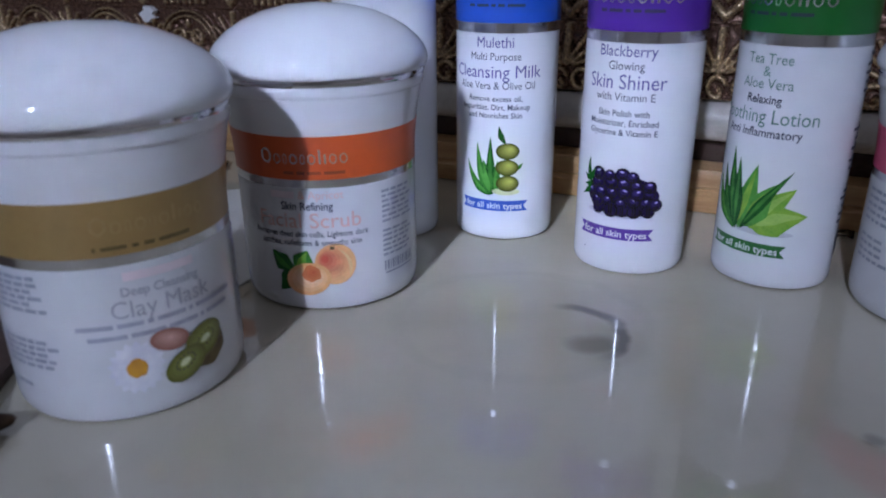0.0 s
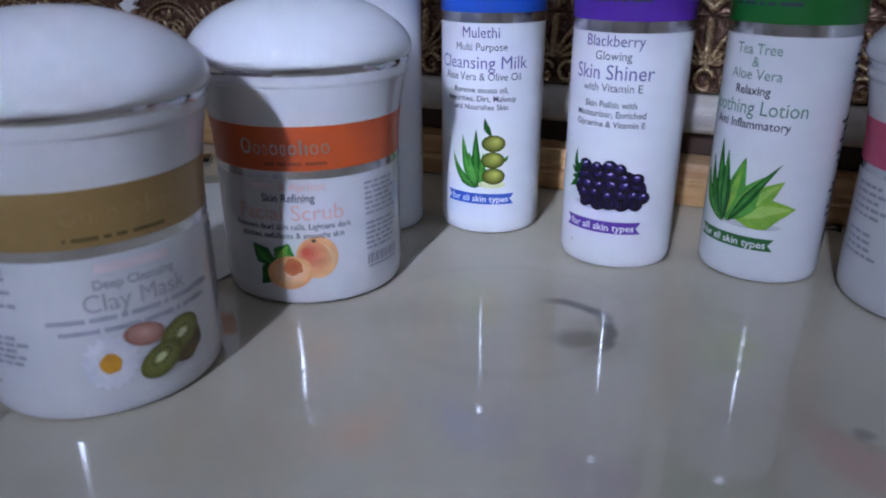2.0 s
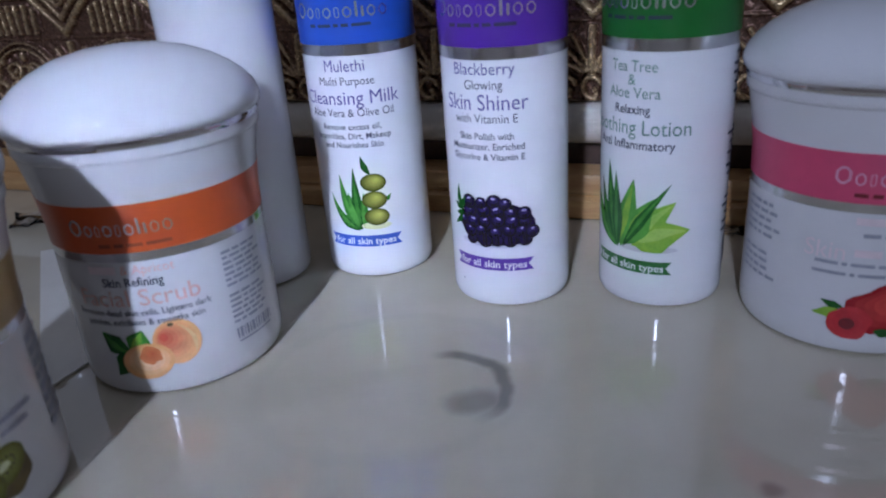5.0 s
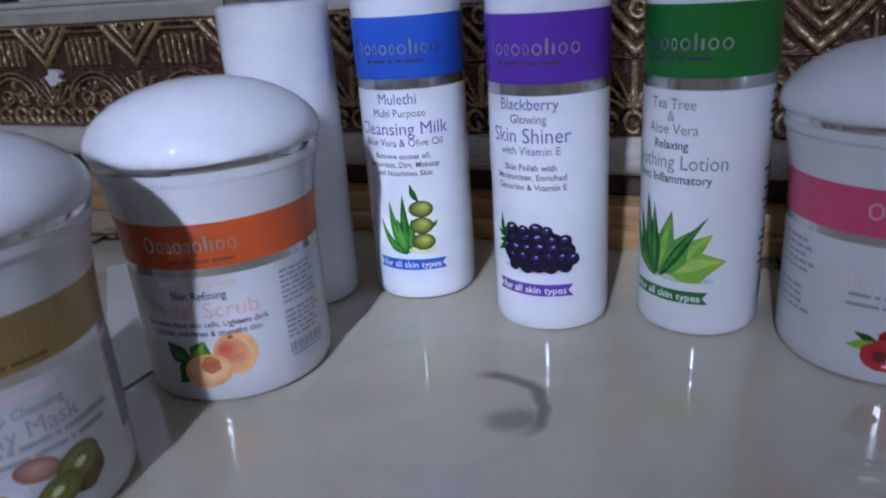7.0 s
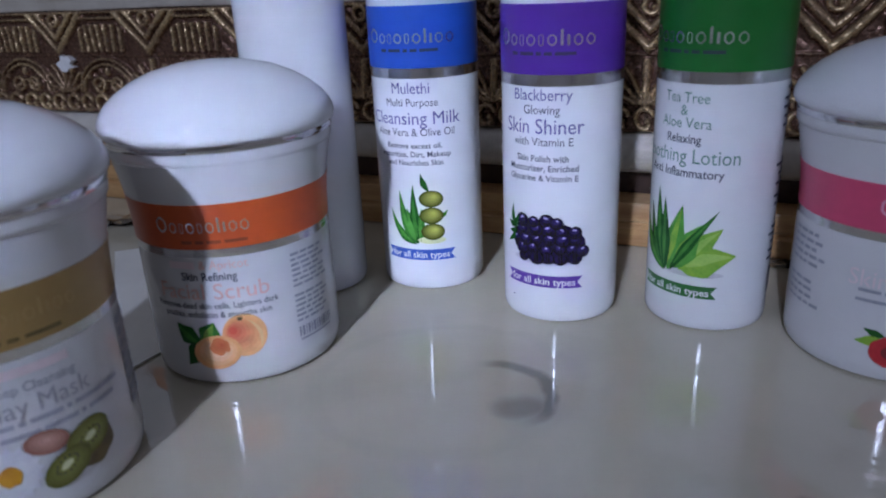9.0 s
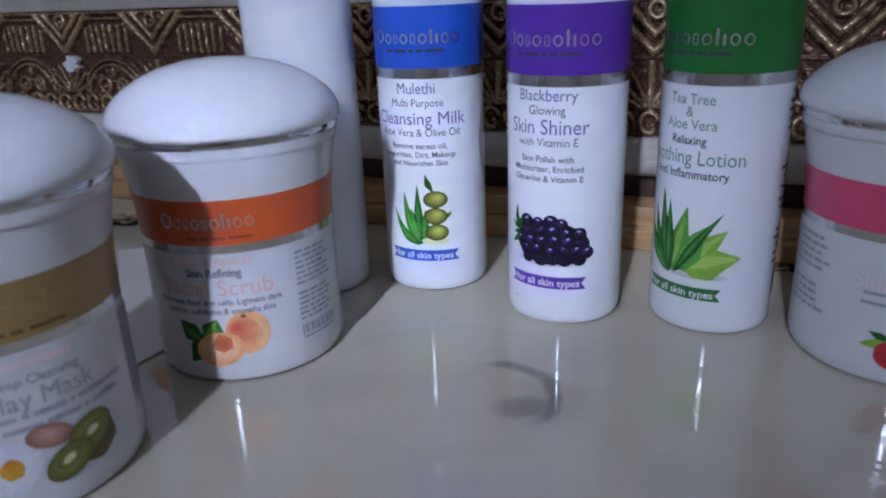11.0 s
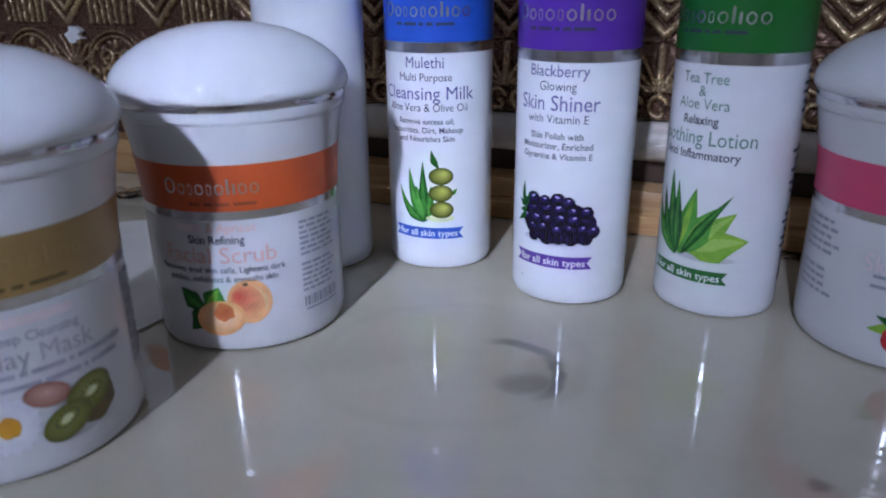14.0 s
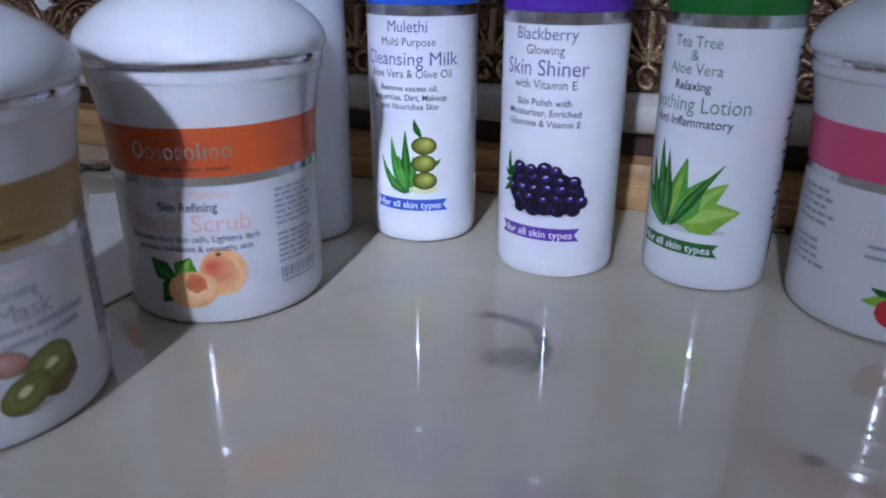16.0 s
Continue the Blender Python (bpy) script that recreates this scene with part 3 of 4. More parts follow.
# apricot scrub
jar, w = cream_jar(-0.0497, 0.3068, M_ORANGE, "white plastic cream jar with orange band and apricot picture", -95)
w.mark(0.0652, 0.034, 0.0058, M_MARK)
w.bars("small_print", [0.004, 0.003, 0.005, 0.008], 0.0012, 0.0588, 0.0012, M_SUB, 0.004)
w.text("& Apricot", 0.0175, 0.0500, M_INK_ROSE, 0.0058, 1.05)
w.bars("small_print", [0.010], 0.001, 0.0500, 0.0028, M_INK_PALE, -0.0095)
w.text("Skin Refining", 0.0205, 0.0455, M_INK, 0.0, 1.15, bold=0.012)
w.text("Facial Scrub", 0.0420, 0.0396, M_INK_ROSE, 0.0, 0.98)
w.text("Removes dead skin cells, Lightens dark", 0.0480, 0.0340, M_INK, 0.0, 1.12, bold=0.006)
w.text("patches, exfoliates & smooths skin", 0.0418, 0.0304, M_INK, 0.0, 1.12, bold=0.006)
w.leaf("printed_leaf", -0.0070, 0.0185, -0.0165, 0.0262, 0.0085, M_LEAF_DARK, 2, 0.08, 0.5, M_LEAF)
w.leaf("printed_leaf", -0.0060, 0.0180, -0.0010, 0.0272, 0.0098, M_LEAF, 2, -0.05, 0.52, M_LEAF_LIGHT)
w.leaf("printed_leaf", -0.0080, 0.0200, -0.0140, 0.0088, 0.0090, M_LEAF_DARK, 2, 0.12)
w.soft("printed_apricot", 0.0098, 0.0212, 0.0082, 0.0088, (0.88, 0.48, 0.22), (0.68, 0.12, 0.07), 8, -0.0040, 0.0024, 3)
w.leaf("printed_crease", 0.0152, 0.0150, 0.0105, 0.0285, 0.0016, M_APRICOT_PALE, 5.2, -0.18)
w.blob("printed_stalk", 0.0088, 0.0283, 0.0010, 0.0007, M_KIWI_SKIN, 5.4)
w.soft("printed_apricot", -0.0012, 0.0150, 0.0092, 0.0070, (0.82, 0.42, 0.18), (0.92, 0.68, 0.43), 5, 0.0012, 0.0010, 5.6, 12)
w.soft("printed_hollow", 0.0004, 0.0176, 0.0040, 0.0034, (0.64, 0.19, 0.07), (0.50, 0.11, 0.04), 4, 0.0006, 0.0006, 7, 20, 0.25)
small_print(w, 0.0485, 7, 0.0190, 0.0021, 0.0400, M_INK_GREY, seed=3)
small_print(w, 0.0318, 6, 0.0190, 0.0021, 0.0400, M_INK_GREY, seed=5)
w.bars("small_print", [0.0008, 0.0012, 0.0005, 0.0010, 0.0006, 0.0013, 0.0006, 0.0010, 0.0005, 0.0014, 0.0007, 0.0010, 0.0006], 0.0006, 0.0165, 0.0042, M_INK_GREY, 0.0400)
w.bars("small_print", [0.0175], 0.001, 0.0132, 0.0008, M_INK_GREY, 0.0400)

# clay mask
jar, w = cream_jar(-0.1098, 0.2294, M_GOLD, "white plastic cream jar with gold band, kiwi and daisy picture", -48)
w.mark(0.0655, 0.034, 0.0056, M_INK_MARK)
w.bars("small_print", [0.0008, 0.007, 0.002, 0.003, 0.010], 0.0014, 0.0585, 0.0012, M_KIWI_SKIN, -0.003)
w.bars("small_print", [0.0215], 0.001, 0.0492, 0.0028, M_INK_PALE)
w.text("Deep Cleansing", 0.0237, 0.0444, M_INK_GREY, 0.0, 1.1, bold=0.012)
w.text("Clay Mask", 0.0307, 0.0388, M_INK_SILVER, 0.0, 1.08)
w.bars("small_print", [0.0105, 0.0075, 0.0018, 0.0090, 0.0014, 0.0165], 0.0011, 0.0338, 0.0015, M_INK_SOFT)
w.bars("small_print", [0.0112, 0.0100, 0.0098, 0.0013, 0.0100], 0.0011, 0.0301, 0.0015, M_INK_SOFT)
for k in range(17):
    a = 2 * math.pi * k / 17
    w.leaf("printed_petal", -0.0110 + 0.0012 * math.cos(a), 0.0190 + 0.0012 * math.sin(a), -0.0110 + 0.0086 * math.cos(a), 0.0190 + 0.0092 * math.sin(a), 0.0030, M_PETAL, 2, 0.0, 0.75)
w.blob("printed_daisy_heart", -0.0110, 0.0190, 0.0031, 0.0032, M_YOLK, 4, lumps=0.15)
w.soft("printed_almond", -0.0004, 0.0258, 0.0062, 0.0038, (0.34, 0.15, 0.11), (0.66, 0.38, 0.30), 5, 0.0, 0.0008, 4, -14)
w.blob("printed_kiwi", 0.0118, 0.0188, 0.0074, 0.0074, M_KIWI_SKIN, 4, 30, lumps=0.1)
w.soft("printed_kiwi", 0.0108, 0.0214, 0.0076, 0.0056, (0.14, 0.14, 0.025), (0.30, 0.31, 0.07), 6, 0.0002, 0.0002, 5.4, 22)
w.soft("printed_kiwi", 0.0034, 0.0158, 0.0074, 0.0052, (0.12, 0.125, 0.022), (0.27, 0.28, 0.06), 6, 0.0, 0.0004, 7.6, 28)
for kx, kz, level, turn in ((0.0112, 0.0217, 7.2, 22), (0.0030, 0.0168, 9.4, 28)):
    w.blob("printed_core", kx, kz, 0.0020, 0.0011, M_KIWI_CORE, level, turn, lumps=0.2)
    for k in range(14):
        a, t = 2 * math.pi * k / 14, radians(turn)
        px, pz = 0.0034 * math.cos(a), 0.0021 * math.sin(a)
        w.blob("printed_seed", kx + px * math.cos(t) - pz * math.sin(t), kz + px * math.sin(t) + pz * math.cos(t), 0.00042, 0.00028, M_BERRY, level, turn + math.degrees(a), 6)
small_print(w, 0.0500, 6, 0.0240, 0.0021, -0.0440, M_INK_GREY, 0.0013, seed=8)
small_print(w, 0.0290, 5, 0.0240, 0.0021, -0.0440, M_INK_GREY, 0.0013, seed=9)
small_print(w, 0.0130, 1, 0.0100, 0.0021, -0.0490, M_INK_GREY, 0.0011, seed=10)
small_print(w, 0.0480, 8, 0.0180, 0.0040, 0.0420, M_INK_GREY, 0.0026, seed=11)

# raspberry polish
jar, w = cream_jar(0.2061, 0.2699, M_PINK, "white plastic cream jar with pink band and raspberry picture", -111)
w.mark(0.0652, 0.036, 0.0060, M_PINK_MARK)
w.bars("small_print", [0.004, 0.003, 0.005, 0.008], 0.0012, 0.0588, 0.0014, M_RASP_DARK, 0.0)
w.bars("small_print", [0.0200], 0.001, 0.0500, 0.0026, M_INK_PALE)
w.bars("small_print", [0.0050, 0.0085], 0.0012, 0.0452, 0.0014, M_INK_GREY)
w.text("Skin", 0.0125, 0.0388, M_INK_PALE, -0.0180, 1.1)
w.bars("small_print", [0.0080, 0.0170], 0.0012, 0.0388, 0.0026, M_INK_PALE, 0.0040)
w.bars("small_print", [0.0072, 0.0016, 0.0070, 0.0060, 0.0090, 0.0050], 0.0011, 0.0345, 0.0012, M_INK_GREY, 0.0)
w.bars("small_print", [0.0105, 0.0014, 0.0080, 0.0095, 0.0085], 0.0011, 0.0309, 0.0012, M_INK_GREY, 0.0)
w.leaf("printed_leaf", -0.0110, 0.0175, -0.0195, 0.0150, 0.0040, M_LEAF_LIGHT, 2, 0.05)
w.leaf("printed_leaf", -0.0100, 0.0185, -0.0172, 0.0205, 0.0030, M_LEAF_DARK, 2, 0.05)
w.soft("printed_raspberry", 0.0030, 0.0190, 0.0120, 0.0092, (0.34, 0.012, 0.02), (0.66, 0.07, 0.06), 5, 0.001, 0.002, 3, 10, 0.18, 2)
w.soft("printed_raspberry", -0.0075, 0.0130, 0.0068, 0.0062, (0.55, 0.035, 0.045), (0.42, 0.02, 0.03), 4, 0.0, 0.0, 4.4, 0, 0.18, 3)
w.blob("printed_hollow", -0.0082, 0.0128, 0.0024, 0.0022, M_RASP_DARK, 6)
w.leaf("printed_leaf", 0.0000, 0.0110, 0.0065, 0.0090, 0.0036, M_LEAF_DARK, 5)
small_print(w, 0.0486, 5, 0.0200, 0.0029, -0.0440, M_INK_GREY, 0.0013, seed=12)
small_print(w, 0.0300, 4, 0.0200, 0.0029, -0.0440, M_INK_GREY, 0.0013, seed=13)

BOTTLE = [(0.0, 0.0010), (0.0222, 0.0004), (0.0241, 0.0010), (0.0248, 0.0024), (0.0250, 0.0046), (0.0250, 0.0056), (0.0250, 0.1332), (0.0250, 0.1342), (0.0249, 0.1376), (0.0244, 0.1397), (0.0232, 0.1407), (0.0205, 0.1411), (0.0, 0.1411)]


def bottle_radius(z):
    return 0.0250


def lotion_bottle(x, y, label, facing=0, band_mat=None):
    b = thing("lotion_bottle", x, y, 0, label, "bottle", "lotion bottles on the dresser")
    part("body", lathe(BOTTLE), M_PLASTIC, b)
    part("neck_collar", lathe([(0.0, 0.1409), (0.0206, 0.1409), (0.0208, 0.1415), (0.0208, 0.1477), (0.0204, 0.1483), (0.0, 0.1483)]), M_CHROME, b, "shiny chromed collar")
    part("cap", lathe([(0.0, 0.1483), (0.0234, 0.1483), (0.0240, 0.1491), (0.0240, 0.1511), (0.0236, 0.1521), (0.0232, 0.1701), (0.0222, 0.1723), (0.0180, 0.1733), (0.0, 0.1735)]), M_LID, b, "smooth white cap")
    if band_mat:
        part("foil_ring", sleeve(bottle_radius, 0.1014, 0.1058, 0.00012, 2), M_FOIL, b, "silver foil ring")
        part("band", sleeve(bottle_radius, 0.1058, 0.1320, 0.00018, 2), band_mat, b)
    return b, Wrap(b, bottle_radius, facing)


lotion_bottle(-0.0278, 0.3735, "plain white plastic lotion bottle with chromed collar")

# cleansing milk
b, w = lotion_bottle(0.0320, 0.3720, "white lotion bottle with blue band, aloe and olive picture", -108, M_BLUE)
w.mark(0.1195, 0.0415, 0.0062, M_MARK)
w.bars("small_print", [0.003, 0.006, 0.002, 0.003, 0.008], 0.0012, 0.1135, 0.0013, M_INK)
for words, width, z, m, tall, bold in (("Mulethi", 0.0174, 0.0973, M_INK_BLUE, 1.15, 0.0), ("Multi Purpose", 0.0245, 0.0910, M_INK, 1.12, 0.0), ("Cleansing Milk", 0.0452, 0.0840, M_INK_BLUE, 1.06, 0.0),
                                       ("Aloe Vera & Olive Oil", 0.0390, 0.0777, M_INK, 1.15, 0.0), ("Remove excess oil,", 0.0266, 0.0716, M_INK, 1.05, 0.012),
                                       ("Impurities, Dirt, Makeup", 0.0345, 0.0676, M_INK, 1.05, 0.012), ("and Nourishes Skin", 0.0269, 0.0637, M_INK, 1.05, 0.012)):
    w.text(words, width, z, m, 0.0, tall, bold=bold)
for x0, z0, x1, z1, wd, bd, m in ((-0.0010, 0.0240, -0.0143, 0.0415, 0.0045, 0.12, M_LEAF), (-0.0012, 0.0240, -0.0128, 0.0375, 0.0045, 0.12, M_LEAF_DARK), (-0.0008, 0.0242, -0.0084, 0.0503, 0.0056, 0.06, M_LEAF),
                                  (0.0000, 0.0244, -0.0014, 0.0536, 0.0056, 0.02, M_LEAF_DARK), (0.0000, 0.0244, -0.0050, 0.0420, 0.0080, 0.03, M_LEAF), (0.0012, 0.0250, 0.0022, 0.0420, 0.0050, 0.0, M_LEAF)):
    w.leaf("printed_leaf", x0, z0, x1, z1, wd, m, 2, bd, 0.35, PALER[m.name])
w.leaf("printed_leaf", 0.0060, 0.0500, 0.0026, 0.0588, 0.0032, M_LEAF_DARK, 2, 0.08)
w.leaf("printed_leaf", 0.0115, 0.0370, 0.0146, 0.0406, 0.0020, M_LEAF, 2)
w.blob("printed_stone", 0.0065, 0.0262, 0.0068, 0.0018, M_KIWI_CORE, 2)
for k, (x, z) in enumerate(((0.0072, 0.0304), (0.0068, 0.0384), (0.0070, 0.0466))):
    w.soft("printed_olive", x, z, 0.0056, 0.0041, (0.07, 0.085, 0.012), (0.46, 0.46, 0.09), 7, 0.0012, 0.0012, 3 + k * 2)
w.ribbon(0.0188, M_BLUE)

# skin shiner
b, w = lotion_bottle(0.0875, 0.3271, "white lotion bottle with purple band and blackberry picture", -120.5, M_PURPLE)
w.mark(0.1198, 0.0415, 0.0062, M_MARK)
w.bars("small_print", [0.003, 0.006, 0.002, 0.003, 0.008], 0.0012, 0.1138, 0.0013, M_INK)
for words, width, z, m, tall, bold in (("Blackberry", 0.0244, 0.0982, M_INK_BLUE, 1.12, 0.0), ("Glowing", 0.0150, 0.0924, M_INK, 1.12, 0.0), ("Skin Shiner", 0.0341, 0.0858, M_INK_BLUE, 1.12, 0.0),
                                       ("with Vitamin E", 0.0256, 0.0797, M_INK, 1.1, 0.0), ("Skin Polish with", 0.0222, 0.0729, M_INK, 1.05, 0.012),
                                       ("Moisturizer, Enriched", 0.0303, 0.0689, M_INK, 1.05, 0.012), ("Glycerine & Vitamin E", 0.0303, 0.0648, M_INK, 1.05, 0.012)):
    w.text(words, width, z, m, 0.0, tall, bold=bold)
w.blob("printed_soft_edge", 0.0015, 0.0292, 0.0150, 0.0022, M_SHADE, 1)
w.blob("printed_berry", 0.0028, 0.0372, 0.0168, 0.0094, M_BERRY, 2, -3, lumps=0.10)
rnd = random.Random(11)
spots = []
for row in range(5):
    z = 0.0302 + row * 0.0040
    reach = 0.0158 * math.sqrt(max(0.05, 1 - ((z - 0.0366) / 0.0130) ** 2))
    n = max(3, int(2 * reach / 0.0050))
    for k in range(n):
        spots.append((0.0026 - 0.0010 * (row - 2) - reach + 2 * reach * (k + 0.5 * (row % 2) + 0.25) / n + rnd.uniform(-0.0006, 0.0006), z + rnd.uniform(-0.0006, 0.0006)))
rnd.shuffle(spots)
for k, (x, z) in enumerate(spots):
    r, lift = rnd.uniform(0.0026, 0.0033), 3 + k * 0.08
    w.blob("printed_drupelet", x, z, r, r * 0.96, M_BERRY_EDGE, lift, n=14)
    w.blob("printed_drupelet", x - 0.0001, z + 0.0002, r * 0.84, r * 0.80, M_BERRY, lift + 0.02, n=12)
    if z > 0.0330:
        w.blob("printed_drupelet", x - 0.0003, z + r * 0.26, r * 0.58, r * 0.42, M_BERRY_LIT, lift + 0.04, rnd.uniform(-20, 20), n=10)
        w.blob("printed_glint", x + rnd.uniform(-0.0007, 0.0005), z + r * 0.42, r * rnd.uniform(0.18, 0.36), r * 0.13, M_GLINT, lift + 0.06, rnd.uniform(-30, 30), n=8)
for x1, z1, x0, z0 in ((-0.0135, 0.0528, -0.0120, 0.0410), (-0.0165, 0.0450, -0.0115, 0.0420), (-0.0170, 0.0350, -0.0120, 0.0400), (-0.0100, 0.0480, -0.0125, 0.0410), (-0.0160, 0.0400, -0.0115, 0.0410)):
    w.leaf("printed_sepal", x0, z0, x1, z1, 0.0026, M_LEAF_DARK, 6, 0.08)
w.ribbon(0.0197, M_PURPLE)
w.bars("small_print", [0.0012], 0.001, 0.0105, 0.0005, M_INK_GREY, -0.014)

# soothing lotion
b, w = lotion_bottle(0.1481, 0.3097, "white lotion bottle with green band and aloe leaf picture", -143, M_GREEN)
w.mark(0.1190, 0.0415, 0.0062, M_MARK)
w.bars("small_print", [0.003, 0.006, 0.002, 0.003, 0.008], 0.0012, 0.1130, 0.0013, M_INK)
for words, width, z, m, tall, bold in (("Tea Tree", 0.0188, 0.0962, M_INK_GREEN, 1.15, 0.0), ("&", 0.0030, 0.0914, M_INK_GREEN, 1.1, 0.0), ("Aloe Vera", 0.0215, 0.0866, M_INK_GREEN, 1.12, 0.0),
                                       ("Relaxing", 0.0146, 0.0805, M_INK, 1.1, 0.012), ("Soothing Lotion", 0.0440, 0.0738, M_INK_GREEN, 1.18, 0.0), ("Anti Inflammatory", 0.0335, 0.0672, M_INK, 1.1, 0.012)):
    w.text(words, width, z, m, 0.0, tall, bold=bold)
w.blob("printed_soft_edge", 0.0060, 0.0256, 0.0140, 0.0016, M_SHADE, 1)
for x0, z0, x1, z1, wd, bd, m, lv in ((0.0035, 0.0262, 0.0242, 0.0340, 0.0150, 0.10, M_LEAF_LIGHT, 2), (0.0020, 0.0262, 0.0182, 0.0456, 0.0122, 0.05, M_LEAF_LIGHT, 2), (0.0000, 0.0265, 0.0105, 0.0470, 0.0112, 0.03, M_LEAF_MID, 3),
                                      (-0.0020, 0.0250, 0.0162, 0.0528, 0.0046, 0.02, M_LEAF_DARK, 4), (-0.0030, 0.0250, 0.0022, 0.0540, 0.0102, 0.0, M_LEAF_MID, 3), (-0.0042, 0.0245, -0.0060, 0.0560, 0.0056, 0.0, M_LEAF_DARK, 5),
                                      (-0.0050, 0.0245, -0.0100, 0.0598, 0.0062, 0.02, M_LEAF_DARK, 4), (-0.0050, 0.0245, -0.0180, 0.0470, 0.0056, 0.10, M_LEAF, 5), (-0.0050, 0.0242, -0.0150, 0.0520, 0.0054, 0.06, M_LEAF_DARK, 3)):
    w.leaf("printed_leaf", x0, z0, x1, z1, wd, m, lv, bd, 0.4, PALER[m.name])
w.ribbon(0.0178, M_GREEN)
for k, z in enumerate((0.0985, 0.0945, 0.0912, 0.0876, 0.0842, 0.0688, 0.0650, 0.0610, 0.0560, 0.0525, 0.0430, 0.0400, 0.0365, 0.0330, 0.0296)):
    w.bars("small_print", [0.0070 + 0.002 * (k % 3), 0.004], 0.001, z, 0.0013, M_INK, 0.0490 - 0.0008 * (k % 2))
w.bars("small_print", [0.0006, 0.0010, 0.0005, 0.0012, 0.0006, 0.0010, 0.0005], 0.0007, 0.0195, 0.0120, M_INK, 0.0490)


# ---- things on the shelf above the carving ----
def on_shelf(name, u, v, label, category):
    m = BACK @ Matrix.Translation((u, v, 0.1464))
    return thing(name, m.translation.x, m.translation.y, m.translation.z, label, category, "", -26)


def shelf_pot(u, v, r, height, main, label, bands=(), lid_mat=None, name="shelf_jar"):
    ob = on_shelf(name, u, v, label, "jar")
    part("body", lathe([(0, 0.0006), (r * 0.92, 0.0004), (r, 0.003), (r, height * 0.7), (r * 0.97, height * 0.72), (0, height * 0.72)], 48), main, ob)
    part("lid", lathe([(0, height * 0.72), (r * 1.02, height * 0.72), (r * 1.03, height * 0.74), (r * 1.03, height * 0.96), (r * 0.95, height), (0, height)], 48), lid_mat or main, ob)
    for z0, z1, m in bands:
        part("label_band", lathe([(r - 0.0002, z0), (r + 0.0003, z0), (r + 0.0003, z1), (r - 0.0002, z1)], 48), m, ob)
    return ob


shelf_pot(-0.5250, 0.066, 0.0270, 0.080, M_BLACK, "black plastic bottle on the shelf", name="shelf_bottle")
shelf_pot(-0.4730, 0.058, 0.0180, 0.070, M_PLASTIC, "white tub with blue and yellow label on the shelf", ((0.0060, 0.0110, M_TUB_YELLOW), (0.0110, 0.0380, M_TUB_BLUE)))
shelf_pot(-0.4225, 0.070, 0.0300, 0.060, M_JAR_ORANGE, "orange plastic jar on the shelf")
shelf_pot(-0.3680, 0.064, 0.0240, 0.060, M_JAR_RUST, "rust orange plastic jar on the shelf")
shelf_pot(-0.3200, 0.072, 0.0150, 0.060, M_CHROME, "small silvery jar on the shelf", lid_mat=M_BLACK)
shelf_pot(-0.2750, 0.056, 0.0140, 0.055, M_PLASTIC, "small white pot on the shelf", ((0.006, 0.020, M_INK_PALE),))

# ---- small things on the stone top ----
def wrapper(x, y, turn, label, size):
    """A crumpled scrap of clear wrapping."""
    bm = bmesh.new()
    n = 9
    g = [[bm.verts.new((size * (i / (n - 1) - 0.5), size * 0.6 * (j / (n - 1) - 0.5), 0.0008 + 0.006 * abs(noise.noise((i * 0.55 + x * 40, j * 0.6, 1.3))))) for i in range(n)] for j in range(n)]
    for j in range(n - 1):
        for i in range(n - 1):
            bm.faces.new((g[j][i], g[j][i + 1], g[j + 1][i + 1], g[j + 1][i]))
    ob = finish("clear_wrapper", bm, M_CLEAR, None)
    ob.matrix_basis = pose(x, y, 0.0, 0, 0, turn)
    s = ob.modifiers.new("thickness", "SOLIDIFY")
    s.thickness = 0.0003
    return tagged(ob, label, "wrapper")


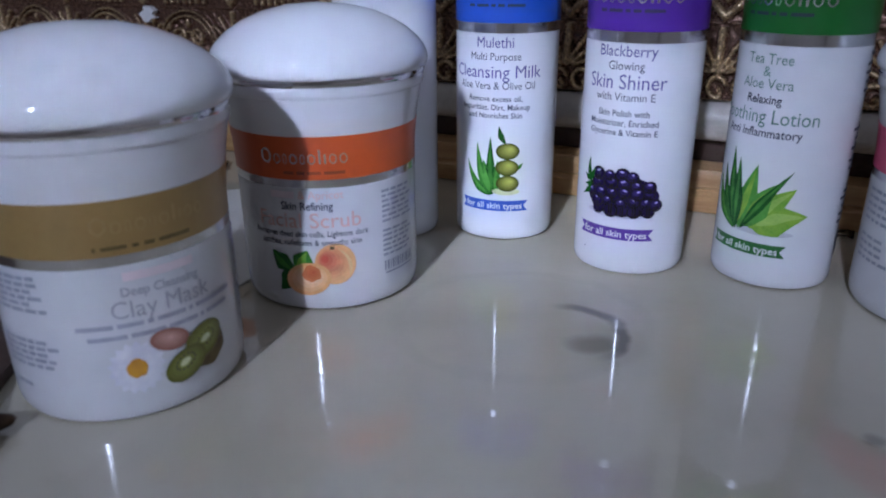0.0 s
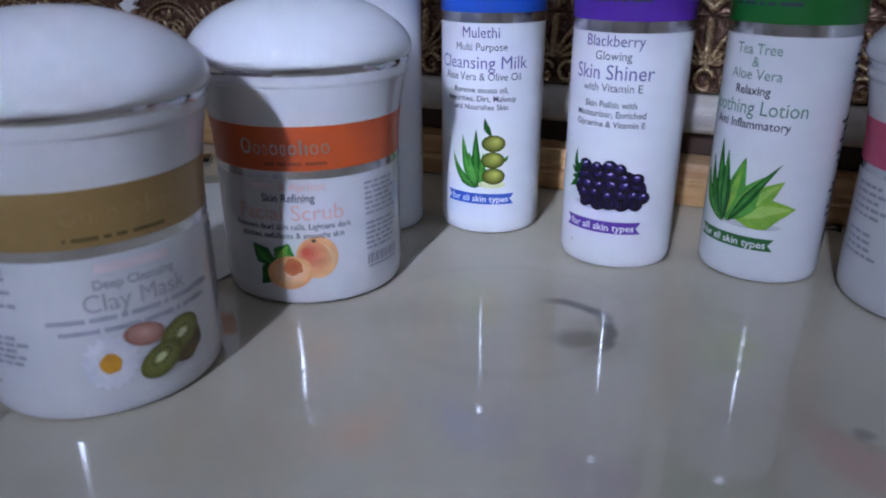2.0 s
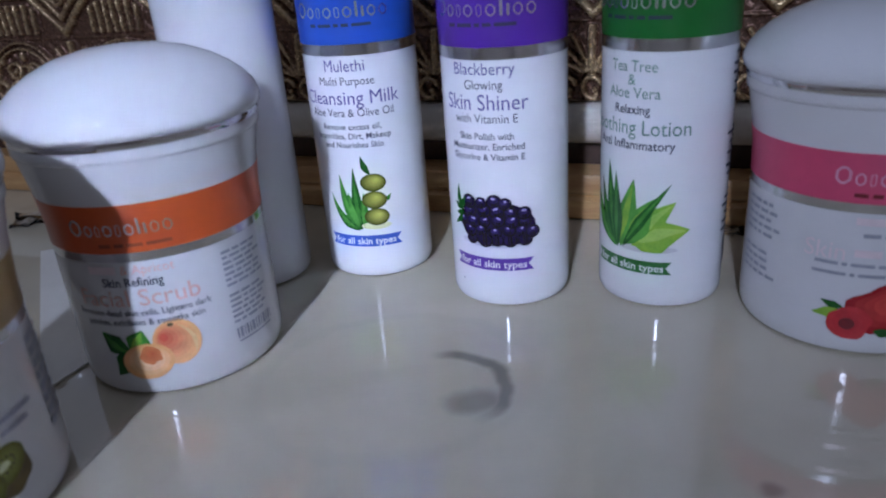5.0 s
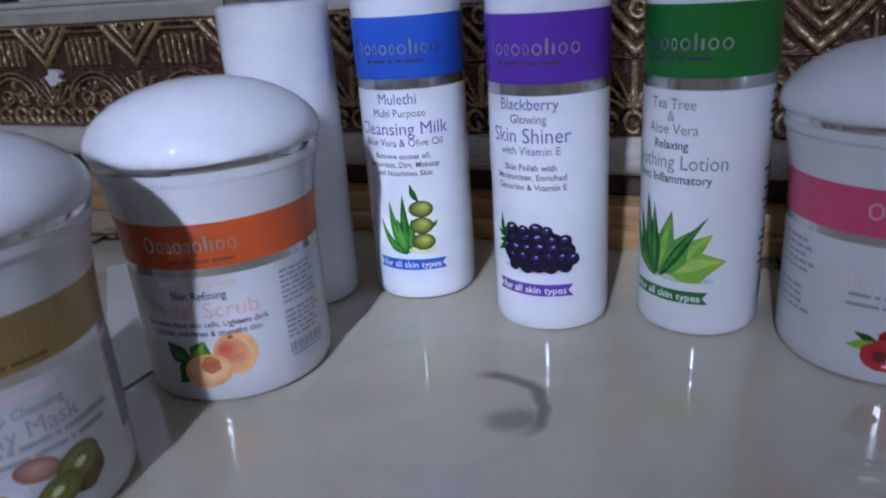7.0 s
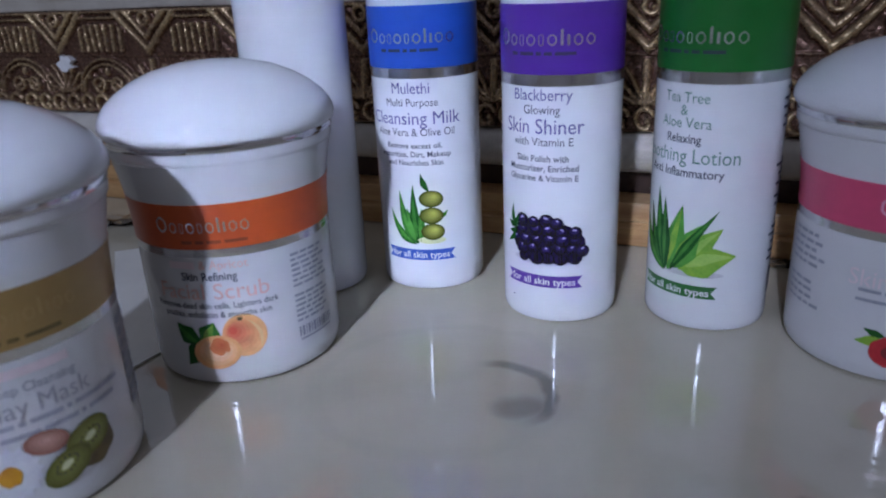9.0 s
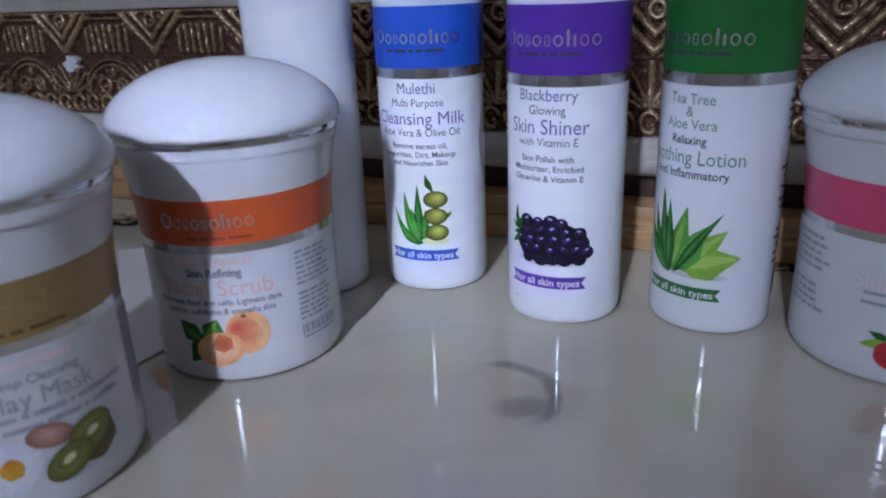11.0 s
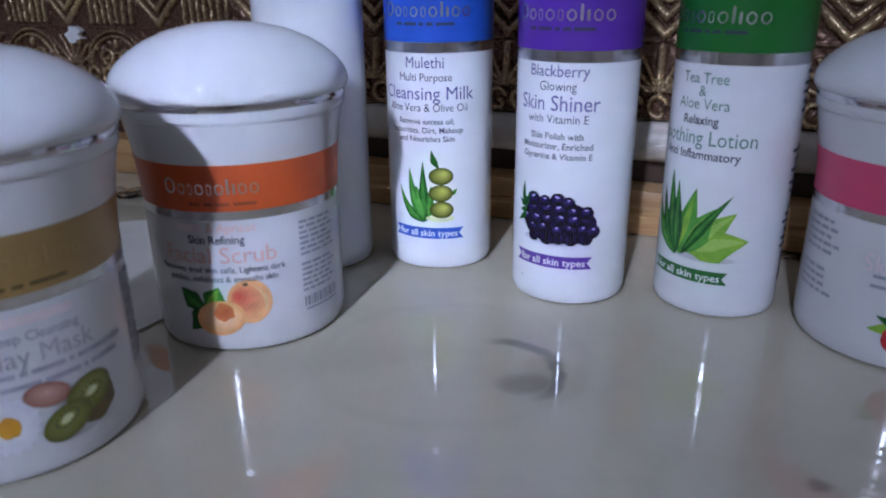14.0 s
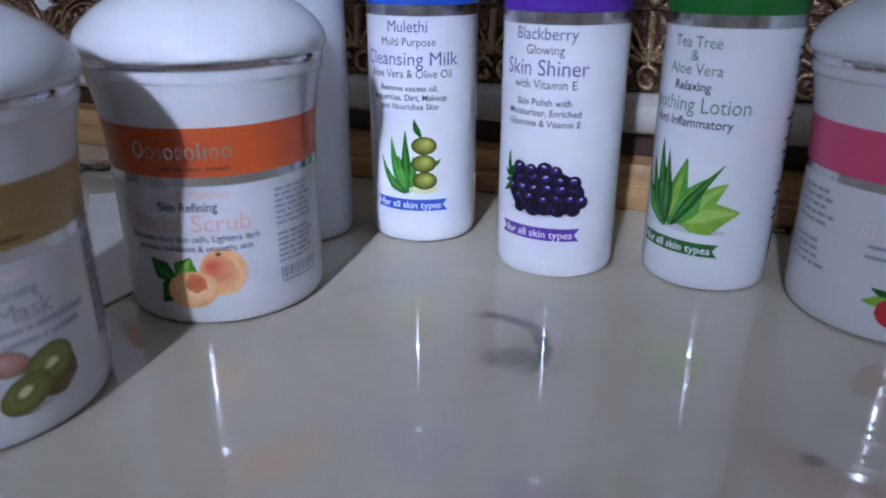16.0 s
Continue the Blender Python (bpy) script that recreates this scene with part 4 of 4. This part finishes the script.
wrapper(-0.168, 0.490, 10, "crumpled scrap of clear plastic wrapping on the stone top", 0.040)
wrapper(0.1950, 0.3560, -30, "crumpled scrap of clear plastic wrapping beside the pine strip", 0.030)



def slab(points, z0, z1):
    """A flat piece of the given outline."""
    bm = bmesh.new()
    lo = [bm.verts.new((x, y, z0)) for x, y in points]
    hi = [bm.verts.new((x, y, z1)) for x, y in points]
    bm.faces.new(lo[::-1])
    bm.faces.new(hi)
    for k in range(len(points)):
        j = (k + 1) % len(points)
        bm.faces.new((lo[k], lo[j], hi[j], hi[k]))
    return bm


# flat piece added to stand in for the pale strip between the jars
card = finish("pale_strip", slab([(0.0, 0.0), (0.0132, 0.022), (0.0110, 0.050), (-0.025, 0.158), (-0.052, 0.152), (-0.016, 0.050)], 0.0003, 0.0010), M_PALE_STRIP, None, smooth=False)
card.location = (-0.100, 0.279, 0.0)
tagged(card, "flat glossy pale strip added between the jars", "card")

# a low dark slab with carved bronze leaves, added to fill the top's dark end
dark_slab = thing("dark_carved_slab", -0.172, 0.130, 0.0, "low dark slab with bronze carved leaves, added on the stone top", "ornament")
part("base", slab([(0.022, 0.02), (0.0300, 0.0620), (0.0225, 0.080), (0.019, 0.105), (0.007, 0.150), (-0.018, 0.20), (-0.15, 0.20), (-0.15, 0.02)], 0.0003, 0.0045), M_WOOD_DARK, dark_slab)
for k in range(8):
    bm = bmesh.new()
    bmesh.ops.create_uvsphere(bm, u_segments=14, v_segments=8, radius=1.0)
    for v in bm.verts:
        x, y, z = v.co
        v.co = (0.0200 + k * 0.0012 + x * 0.0120, 0.006 + k * 0.0074 + y * 0.0034 + x * x * 0.003, 0.0042 + z * 0.0038)
    part("carved_leaf", bm, M_CARVED_DARK, dark_slab)
for k in range(5):
    bm = bmesh.new()
    bmesh.ops.create_uvsphere(bm, u_segments=14, v_segments=8, radius=1.0)
    for v in bm.verts:
        x, y, z = v.co
        v.co = (-0.004 - k * 0.007 + x * 0.010, 0.075 + k * 0.026 + y * 0.0042 + x * x * 0.004, 0.0044 + z * 0.0030)
    part("carved_leaf", bm, M_CARVED_DARK, dark_slab)
